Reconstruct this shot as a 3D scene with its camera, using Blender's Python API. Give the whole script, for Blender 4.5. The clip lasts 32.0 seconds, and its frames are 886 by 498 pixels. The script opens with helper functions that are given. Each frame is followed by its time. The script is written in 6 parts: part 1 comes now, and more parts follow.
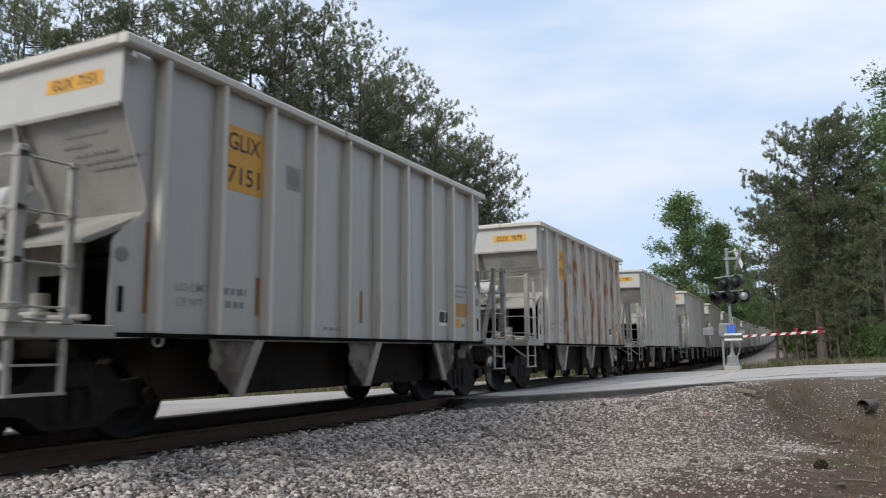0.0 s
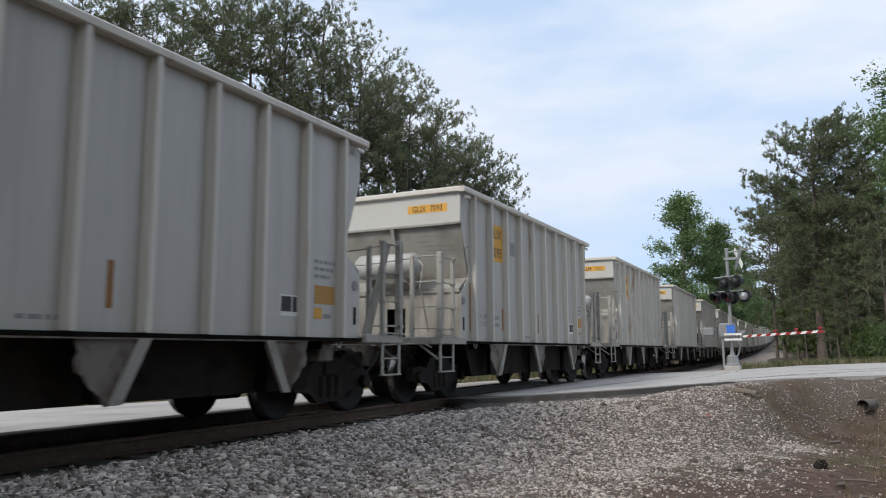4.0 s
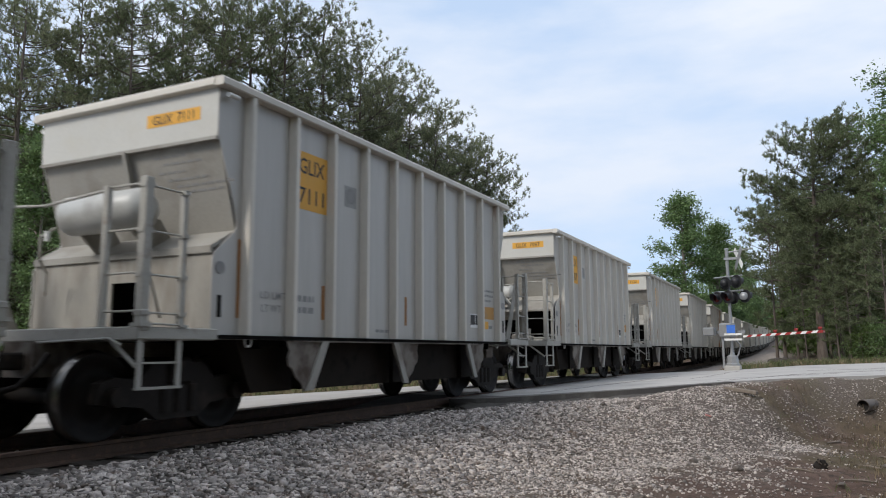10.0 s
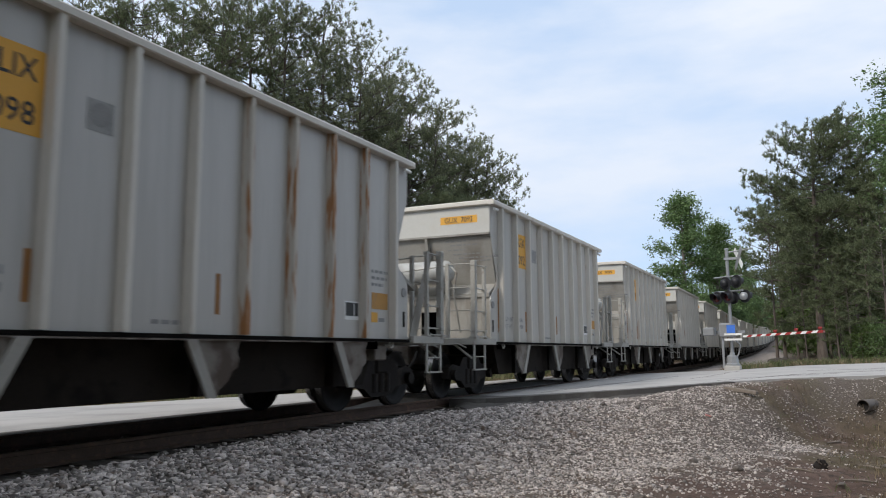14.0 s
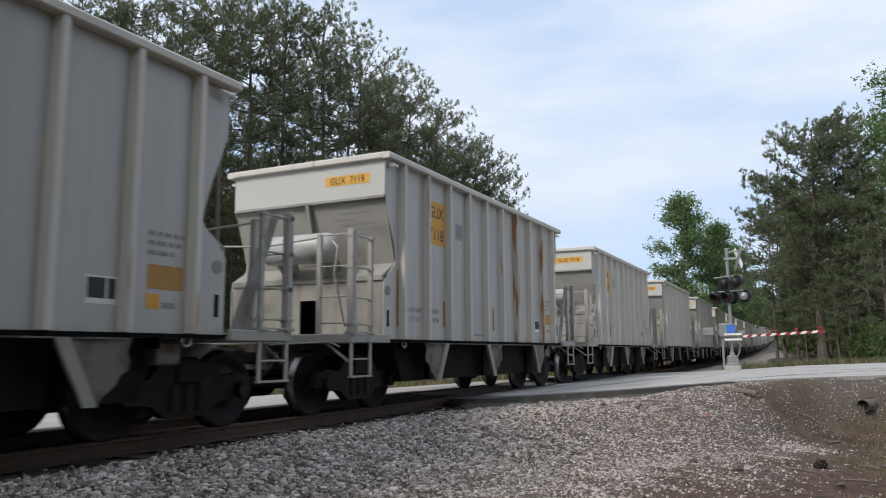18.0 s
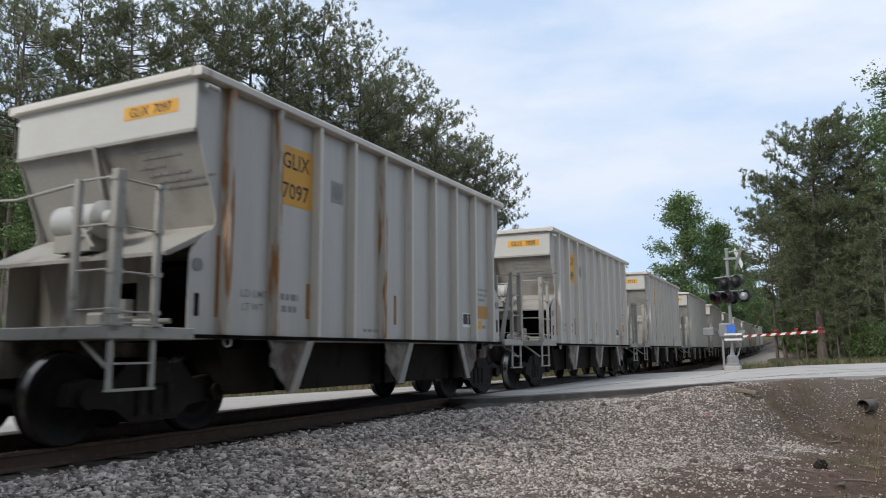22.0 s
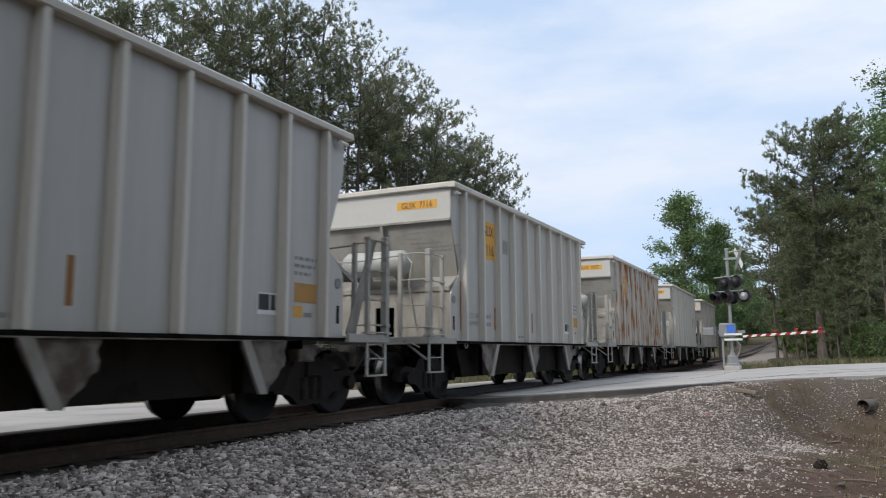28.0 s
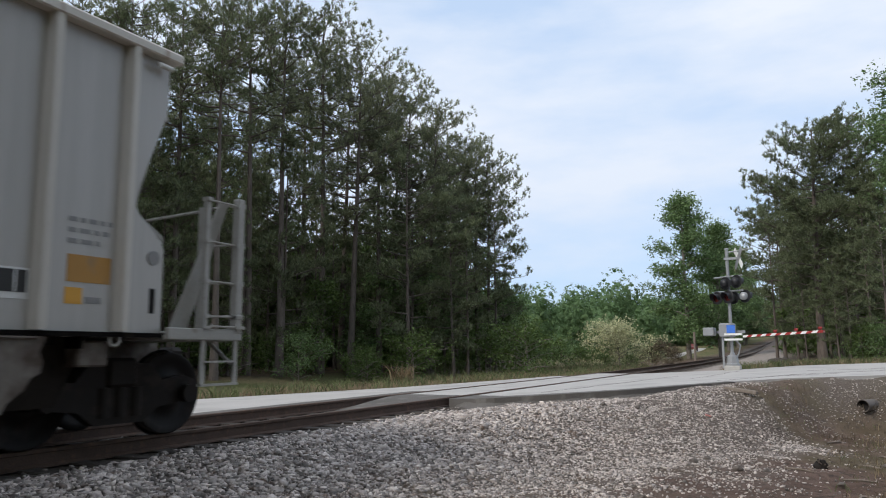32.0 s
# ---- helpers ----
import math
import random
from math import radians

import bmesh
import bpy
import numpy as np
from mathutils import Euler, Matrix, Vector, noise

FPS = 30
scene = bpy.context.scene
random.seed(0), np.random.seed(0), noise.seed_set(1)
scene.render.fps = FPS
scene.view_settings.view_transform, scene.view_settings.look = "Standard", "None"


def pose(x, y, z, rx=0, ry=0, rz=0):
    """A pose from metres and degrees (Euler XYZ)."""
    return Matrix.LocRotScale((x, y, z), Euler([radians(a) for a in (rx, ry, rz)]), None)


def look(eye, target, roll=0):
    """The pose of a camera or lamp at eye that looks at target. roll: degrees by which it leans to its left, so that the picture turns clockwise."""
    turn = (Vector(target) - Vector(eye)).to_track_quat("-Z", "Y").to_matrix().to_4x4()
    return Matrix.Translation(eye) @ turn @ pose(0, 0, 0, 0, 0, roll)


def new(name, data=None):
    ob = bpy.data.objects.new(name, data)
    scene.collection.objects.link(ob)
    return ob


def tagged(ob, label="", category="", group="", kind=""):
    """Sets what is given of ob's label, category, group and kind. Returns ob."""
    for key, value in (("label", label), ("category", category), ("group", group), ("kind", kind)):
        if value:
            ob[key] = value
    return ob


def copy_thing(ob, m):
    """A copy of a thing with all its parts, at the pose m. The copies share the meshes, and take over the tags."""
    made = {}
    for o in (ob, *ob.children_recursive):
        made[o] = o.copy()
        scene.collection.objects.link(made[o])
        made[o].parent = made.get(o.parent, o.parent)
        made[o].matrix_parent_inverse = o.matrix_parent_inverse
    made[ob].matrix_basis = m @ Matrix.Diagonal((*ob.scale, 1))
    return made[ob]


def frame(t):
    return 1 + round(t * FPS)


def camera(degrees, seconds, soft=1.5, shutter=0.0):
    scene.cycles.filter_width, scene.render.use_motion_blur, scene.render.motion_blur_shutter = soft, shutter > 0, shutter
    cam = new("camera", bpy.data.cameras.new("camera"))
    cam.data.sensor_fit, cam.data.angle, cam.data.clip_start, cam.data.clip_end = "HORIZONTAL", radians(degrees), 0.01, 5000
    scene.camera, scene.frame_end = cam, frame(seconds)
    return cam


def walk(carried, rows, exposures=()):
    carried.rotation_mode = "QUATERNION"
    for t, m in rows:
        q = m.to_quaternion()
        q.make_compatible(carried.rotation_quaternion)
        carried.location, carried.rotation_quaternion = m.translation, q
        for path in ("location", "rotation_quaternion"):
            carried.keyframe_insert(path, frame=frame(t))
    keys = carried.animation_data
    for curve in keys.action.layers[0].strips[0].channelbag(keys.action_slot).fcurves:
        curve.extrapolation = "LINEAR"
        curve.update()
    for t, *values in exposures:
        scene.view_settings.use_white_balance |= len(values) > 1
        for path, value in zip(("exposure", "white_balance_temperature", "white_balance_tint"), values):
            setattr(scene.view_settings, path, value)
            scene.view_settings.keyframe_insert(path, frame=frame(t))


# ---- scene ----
# Walk: the camera stands on its tripod beside the track.
cam = camera(60.95, 32.0, soft=1.05, shutter=0.12)
EYE = pose(7.565, 0.0, 0.90, 97.782, 0.0, 26.836) @ pose(0, 0, 0, 0, 0, -0.33)
walk(cam, [(0.0, EYE), (32.0, EYE)], exposures=((0.0, 0.0), (32.0, 0.0)))


# ---- light ----
def build_world():
    world = bpy.data.worlds.new("sky")
    scene.world = world
    world.use_nodes = True
    nt = world.node_tree
    nt.nodes.clear()
    n = nt.nodes.new
    out, bg, mix = n("ShaderNodeOutputWorld"), n("ShaderNodeBackground"), n("ShaderNodeMix")
    sky, scale = n("ShaderNodeTexSky"), n("ShaderNodeMix")
    sky.sky_type, sky.sun_disc = "NISHITA", False
    sky.sun_elevation, sky.sun_rotation = radians(42), radians(200)
    scale.data_type, scale.blend_type = "RGBA", "MULTIPLY"
    scale.inputs[0].default_value = 1.0
    scale.inputs[7].default_value = (0.16, 0.16, 0.16, 1)
    mix.data_type = "RGBA"
    co, mp, n1, ramp = n("ShaderNodeTexCoord"), n("ShaderNodeMapping"), n("ShaderNodeTexNoise"), n("ShaderNodeValToRGB")
    mp.inputs["Scale"].default_value = (1.0, 1.0, 3.2)
    mp.inputs["Location"].default_value = (0.37, 0.2, 0.1)
    n1.inputs["Scale"].default_value, n1.inputs["Detail"].default_value = 2.1, 7.0
    n1.inputs["Roughness"].default_value = 0.52
    ramp.color_ramp.elements[0].position, ramp.color_ramp.elements[1].position = 0.40, 0.62
    ramp.color_ramp.elements[0].color = (0.0, 0.0, 0.0, 1)
    ramp.color_ramp.elements[1].color = (1, 1, 1, 1)
    # an even veil of high cloud, brighter towards the zenith
    sep, grad = n("ShaderNodeSeparateXYZ"), n("ShaderNodeValToRGB")
    grad.color_ramp.elements[0].position, grad.color_ramp.elements[1].position = 0.0, 0.9
    grad.color_ramp.elements[0].color = CLOUD_LOW
    grad.color_ramp.elements[1].color = CLOUD_HIGH
    veil = n("ShaderNodeMix")
    veil.data_type = "RGBA"
    blue = n("ShaderNodeMix")
    blue.data_type, blue.blend_type = "RGBA", "MULTIPLY"
    blue.inputs[0].default_value = 1.0
    blue.inputs[7].default_value = (0.735, 0.865, 1.02, 1)
    L = nt.links.new
    L(co.outputs["Generated"], mp.inputs["Vector"])
    L(co.outputs["Generated"], sep.inputs[0])
    L(sep.outputs[2], grad.inputs[0])
    L(mp.outputs[0], n1.inputs["Vector"])
    L(n1.outputs[0], ramp.inputs[0])
    L(sky.outputs[0], scale.inputs[6])
    L(grad.outputs[0], blue.inputs[6])
    mix.inputs[0].default_value = 0.8
    L(scale.outputs[2], mix.inputs[6])
    L(blue.outputs[2], mix.inputs[7])
    L(ramp.outputs[0], veil.inputs[0])
    L(mix.outputs[2], veil.inputs[6])
    L(grad.outputs[0], veil.inputs[7])
    L(veil.outputs[2], bg.inputs[0])
    L(bg.outputs[0], out.inputs[0])


CLOUD_LOW = (0.715, 0.81, 0.965, 1)
CLOUD_HIGH = (1.02, 1.04, 1.09, 1)
build_world()
sun = new("sun", bpy.data.lights.new("sun", "SUN"))
sun.data.energy, sun.data.angle, sun.data.color = 2.35, radians(16), (1.0, 0.95, 0.88)
sun.matrix_world = look((-9.0, -20.0, 19.0), (0, 0, 0))


# ---- materials ----
def material(name, base, rough=0.7, metal=0.0, spots=None, scale=4.0, grain=60.0, vary=0.12, bump=0.15, spot_at=(0.55, 0.7),
             island=0.0, per_object=0.0, stretch=(1, 1, 1), spec=0.4, trans=0.0):
    """A painted, stained or natural surface: base colour, two scales of noise, spots of a second colour, fine relief."""
    m = bpy.data.materials.new(name)
    m.use_nodes = True
    nt = m.node_tree
    bs = nt.nodes["Principled BSDF"]
    n, L = nt.nodes.new, nt.links.new
    bs.inputs["Roughness"].default_value, bs.inputs["Metallic"].default_value = rough, metal
    bs.inputs["Specular IOR Level"].default_value = spec
    co, mp = n("ShaderNodeTexCoord"), n("ShaderNodeMapping")
    mp.inputs["Scale"].default_value = stretch
    L(co.outputs["Object"], mp.inputs["Vector"])
    big, fine = n("ShaderNodeTexNoise"), n("ShaderNodeTexNoise")
    big.inputs["Scale"].default_value, fine.inputs["Scale"].default_value = scale, grain
    big.inputs["Detail"].default_value, fine.inputs["Detail"].default_value = 5.0, 3.0
    L(mp.outputs[0], big.inputs["Vector"])
    L(mp.outputs[0], fine.inputs["Vector"])
    add = n("ShaderNodeMath")
    add.operation = "ADD"
    L(big.outputs[0], add.inputs[0])
    L(fine.outputs[0], add.inputs[1])
    ran = n("ShaderNodeMapRange")
    ran.inputs[1].default_value, ran.inputs[2].default_value = 0.6, 1.4
    ran.inputs[3].default_value, ran.inputs[4].default_value = 1 - vary, 1 + vary
    L(add.outputs[0], ran.inputs[0])
    value = ran.outputs[0]
    for amount, node, socket in ((island, "ShaderNodeNewGeometry", "Random Per Island"), (per_object, "ShaderNodeObjectInfo", "Random")):
        if amount:
            g, r2, mu = n(node), n("ShaderNodeMapRange"), n("ShaderNodeMath")
            r2.inputs[3].default_value, r2.inputs[4].default_value = 1 - amount, 1 + amount
            mu.operation = "MULTIPLY"
            L(g.outputs[socket], r2.inputs[0])
            L(value, mu.inputs[0])
            L(r2.outputs[0], mu.inputs[1])
            value = mu.outputs[0]
    mul = n("ShaderNodeMix")
    mul.data_type, mul.blend_type = "RGBA", "MULTIPLY"
    mul.inputs[0].default_value = 1.0
    mul.inputs[6].default_value = (*base, 1)
    L(value, mul.inputs[7])
    colour = mul.outputs[2]
    if spots:
        sn, rp, mx = n("ShaderNodeTexNoise"), n("ShaderNodeMapRange"), n("ShaderNodeMix")
        sn.inputs["Scale"].default_value, sn.inputs["Detail"].default_value = scale * 1.7, 8.0
        mp2 = n("ShaderNodeMapping")
        mp2.inputs["Scale"].default_value, mp2.inputs["Location"].default_value = stretch, (7.3, 2.1, 4.4)
        oi, va = n("ShaderNodeObjectInfo"), n("ShaderNodeVectorMath")
        va.operation = "ADD"
        sc = n("ShaderNodeMath")
        sc.operation, sc.inputs[1].default_value = "MULTIPLY", 37.0
        L(oi.outputs["Random"], sc.inputs[0])
        L(co.outputs["Object"], va.inputs[0])
        L(sc.outputs[0], va.inputs[1])
        L(va.outputs[0], mp2.inputs["Vector"])
        L(mp2.outputs[0], sn.inputs["Vector"])
        rp.inputs[1].default_value, rp.inputs[2].default_value = spot_at
        L(sn.outputs[0], rp.inputs[0])
        mx.data_type = "RGBA"
        mx.inputs[7].default_value = (*spots, 1)
        L(rp.outputs[0], mx.inputs[0])
        L(colour, mx.inputs[6])
        colour = mx.outputs[2]
    L(colour, bs.inputs["Base Color"])
    if bump:
        b = n("ShaderNodeBump")
        b.inputs["Strength"].default_value, b.inputs["Distance"].default_value = bump, 0.02
        L(add.outputs[0], b.inputs["Height"])
        L(b.outputs[0], bs.inputs["Normal"])
    if trans:
        t, ms, out = n("ShaderNodeBsdfTranslucent"), n("ShaderNodeMixShader"), nt.nodes["Material Output"]
        ms.inputs[0].default_value = trans
        L(colour, t.inputs[0])
        L(bs.outputs[0], ms.inputs[1])
        L(t.outputs[0], ms.inputs[2])
        L(ms.outputs[0], out.inputs[0])
    return m


M = {}
M["paint"] = material("grey_car_paint", (0.45, 0.425, 0.388), 0.34, spec=0.8, spots=(0.375, 0.35, 0.312), scale=1.3, grain=20, vary=0.06, bump=0.03, spot_at=(0.44, 0.80), per_object=0.05, stretch=(2.2, 2.2, 0.16))
# Paler than the side sheets: sunlight on the post edges is put into it.
M["post"] = material("lit_post_paint", (0.60, 0.56, 0.495), 0.40, spec=0.5, spots=(0.27, 0.13, 0.06), scale=1.1, grain=30, vary=0.08, bump=0.05, spot_at=(0.66, 0.78), per_object=0.06, stretch=(2, 2, 0.30))
M["post_rust"] = material("rusted_post_paint", (0.50, 0.46, 0.40), 0.65, spots=(0.33, 0.15, 0.055), scale=1.6, grain=30, vary=0.10, bump=0.08, spot_at=(0.49, 0.60), per_object=0.06, stretch=(5, 5, 0.5))
# One car paint: cream holds sunlight, slope holds shade besides dust and soot.
M["cream"] = material("sunlit_end_paint", (0.52, 0.508, 0.47), 0.5, spots=(0.50, 0.47, 0.40), scale=1.2, grain=30, vary=0.05, bump=0.04, spot_at=(0.52, 0.9))
M["slope"] = material("dusty_shaded_end_paint", (0.31, 0.295, 0.265), 0.65, spots=(0.15, 0.125, 0.10), scale=0.9, grain=28, vary=0.10, bump=0.06, spot_at=(0.50, 0.80))
M["end_grime"] = material("grimy_end_paint", (0.34, 0.32, 0.285), 0.75, spots=(0.235, 0.21, 0.18), scale=1.5, grain=30, vary=0.12, bump=0.06, spot_at=(0.46, 0.66), stretch=(1.7, 1.7, 0.45))
M["rail_paint"] = material("ladder_paint", (0.36, 0.345, 0.312), 0.5, spots=(0.17, 0.125, 0.09), scale=3.0, grain=40, vary=0.12, bump=0.04, spot_at=(0.6, 0.8))
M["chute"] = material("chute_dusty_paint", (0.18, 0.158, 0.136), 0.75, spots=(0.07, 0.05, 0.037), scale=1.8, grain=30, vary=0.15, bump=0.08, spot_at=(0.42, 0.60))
# Near-black: the shade under and inside the cars is put into both colours.
M["under"] = material("grimy_underframe_shade", (0.008, 0.007, 0.0065), 0.9, spots=(0.018, 0.014, 0.011), scale=3.0, grain=40, vary=0.25, bump=0.2, spec=0.06)
M["bay"] = material("rusty_shaded_bay_sheet", (0.018, 0.014, 0.011), 0.85, spots=(0.008, 0.006, 0.005), scale=2.0, grain=40, vary=0.25, bump=0.1, spec=0.15)
M["stencil_pale"] = material("washed_stencil", (0.31, 0.305, 0.295), 0.6, spots=(0.24, 0.24, 0.235), scale=5.0, vary=0.15, bump=0.0)
M["truck"] = material("dusty_truck_iron", (0.016, 0.0122, 0.010), 0.72, spots=(0.036, 0.026, 0.02), scale=2.5, grain=40, vary=0.25, bump=0.2, spec=0.25)
M["wheel"] = material("oily_wheel_steel", (0.010, 0.008, 0.007), 0.6, spots=(0.022, 0.016, 0.013), scale=3.0, grain=40, vary=0.25, bump=0.06, spec=0.18)
M["tread"] = material("wheel_steel", (0.22, 0.21, 0.20), 0.24, 0.9, scale=8, grain=80, vary=0.15, bump=0.03)
M["tank"] = material("tank_paint", (0.44, 0.44, 0.42), 0.4, spots=(0.22, 0.2, 0.18), scale=1.5, grain=30, vary=0.06, bump=0.03, spot_at=(0.5, 0.8))
M["yellow"] = material("yellow_panel", (0.70, 0.36, 0.05), 0.55, spots=(0.60, 0.34, 0.08), scale=2.0, vary=0.08, bump=0.02, spot_at=(0.55, 0.9))
M["amber"] = material("amber_panel", (0.46, 0.24, 0.06), 0.6, spots=(0.36, 0.22, 0.10), scale=3.0, vary=0.1, bump=0.02)
M["orange"] = material("orange_strip", (0.30, 0.14, 0.045), 0.6, spots=(0.22, 0.12, 0.07), scale=5.0, vary=0.12, bump=0.02)
M["ink"] = material("black_lettering", (0.035, 0.035, 0.035), 0.6, scale=4.0, vary=0.2, bump=0.0)
M["stencil"] = material("faded_stencil", (0.255, 0.25, 0.245), 0.6, scale=4.0, vary=0.2, bump=0.0)
M["white"] = material("white_marking", (0.75, 0.75, 0.73), 0.55, scale=4.0, vary=0.08, bump=0.0)
M["railside"] = material("rusty_rail", (0.085, 0.053, 0.039), 0.8, spots=(0.13, 0.075, 0.05), scale=6, grain=60, vary=0.25, bump=0.2)
M["railtop"] = material("worn_rail_head", (0.22, 0.175, 0.15), 0.45, 0.5, scale=6, grain=60, vary=0.15, bump=0.02)
M["tie"] = material("creosoted_timber", (0.055, 0.045, 0.038), 0.9, spots=(0.13, 0.115, 0.10), scale=2.0, grain=25, vary=0.3, bump=0.5, stretch=(0.3, 3, 3))
M["stone"] = material("ballast_stone", (0.405, 0.358, 0.328), 0.8, spots=(0.19, 0.138, 0.108), scale=5, grain=70, vary=0.2, bump=0.2, island=0.70)
M["asphalt"] = material("worn_asphalt", (0.41, 0.39, 0.37), 0.85, spots=(0.29, 0.277, 0.265), scale=0.5, grain=45, vary=0.12, bump=0.12, spot_at=(0.5, 0.75))
M["asphalt_dark"] = material("tarry_asphalt", (0.105, 0.096, 0.088), 0.9, spots=(0.18, 0.168, 0.155), scale=1.5, grain=45, vary=0.2, bump=0.25)
M["bark"] = material("pine_bark", (0.115, 0.095, 0.08), 0.95, spots=(0.07, 0.055, 0.045), scale=5, grain=30, vary=0.3, bump=0.6, stretch=(1, 1, 0.25))
M["bark_pale"] = material("pale_bark", (0.22, 0.19, 0.16), 0.95, spots=(0.12, 0.1, 0.085), scale=4, grain=30, vary=0.25, bump=0.4, stretch=(1, 1, 0.3))
M["needle"] = material("pine_needles", (0.205, 0.225, 0.13), 0.6, scale=0.35, grain=3, vary=0.3, bump=0.0, island=0.5, spec=0.25, trans=0.38)
M["needle_dark"] = material("shaded_pine_needles", (0.15, 0.175, 0.094), 0.6, scale=0.35, grain=3, vary=0.3, bump=0.0, island=0.45, spec=0.25, trans=0.35)
M["leaf"] = material("spring_leaves", (0.145, 0.215, 0.085), 0.5, scale=0.4, grain=3, vary=0.25, bump=0.0, island=0.45, spec=0.3, trans=0.35)
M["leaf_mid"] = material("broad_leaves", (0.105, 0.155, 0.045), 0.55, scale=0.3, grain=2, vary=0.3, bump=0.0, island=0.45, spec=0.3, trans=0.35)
M["leaf_far"] = material("distant_leaves", (0.118, 0.19, 0.08), 0.6, scale=0.09, grain=0.5, vary=0.55, bump=0.0, island=0.15, spec=0.25, trans=0.3)
M["blossom"] = material("pale_blossom", (0.56, 0.555, 0.34), 0.6, spots=(0.12, 0.16, 0.055), scale=1.0, grain=6, vary=0.2, bump=0.0, island=0.35, spec=0.2, trans=0.3)
M["twig"] = material("brown_twigs", (0.13, 0.10, 0.065), 0.9, scale=1.0, grain=8, vary=0.3, bump=0.0, island=0.4, trans=0.15)
M["straw"] = material("dry_grass", (0.25, 0.19, 0.115), 0.8, scale=1.0, grain=8, vary=0.25, bump=0.0, island=0.4, trans=0.25)
M["grass"] = material("green_grass", (0.125, 0.145, 0.06), 0.7, scale=0.6, grain=8, vary=0.3, bump=0.0, island=0.45, trans=0.3)
M["galv"] = material("galvanised_steel", (0.31, 0.315, 0.32), 0.4, 0.4, scale=5, grain=50, vary=0.1, bump=0.03, spots=(0.35, 0.35, 0.35), spot_at=(0.55, 0.9))
M["black"] = material("black_enamel", (0.018, 0.018, 0.02), 0.45, scale=5, vary=0.2, bump=0.02)
M["red"] = material("red_sheeting", (0.30, 0.03, 0.028), 0.5, scale=5, vary=0.1, bump=0.0)
M["faded_red"] = material("faded_red_plastic", (0.42, 0.16, 0.14), 0.5, scale=5, vary=0.15, bump=0.0)
M["lens"] = material("dark_red_lens", (0.05, 0.006, 0.006), 0.12, scale=5, vary=0.1, bump=0.0, spec=0.6)
M["blue"] = material("blue_sign", (0.05, 0.16, 0.55), 0.5, scale=5, vary=0.08, bump=0.0)
M["concrete"] = material("pale_concrete", (0.40, 0.385, 0.36), 0.9, spots=(0.33, 0.31, 0.28), scale=3, grain=40, vary=0.12, bump=0.2)
M["wood"] = material("grey_pole_wood", (0.20, 0.165, 0.135), 0.9, scale=4, grain=30, vary=0.25, bump=0.3, stretch=(1, 1, 0.2))
M["maroon"] = material("maroon_paint", (0.13, 0.03, 0.025), 0.4, scale=3, vary=0.1, bump=0.0)
M["pipe"] = material("dull_pipe_metal", (0.13, 0.11, 0.095), 0.6, 0.3, scale=4, grain=30, vary=0.2, bump=0.1)
# Black that stands for the darkness inside holes: culvert mouth and car slots.
M["void"] = material("hole_shade_black", (0.012, 0.01, 0.009), 0.95, scale=4, vary=0.2, bump=0.0)


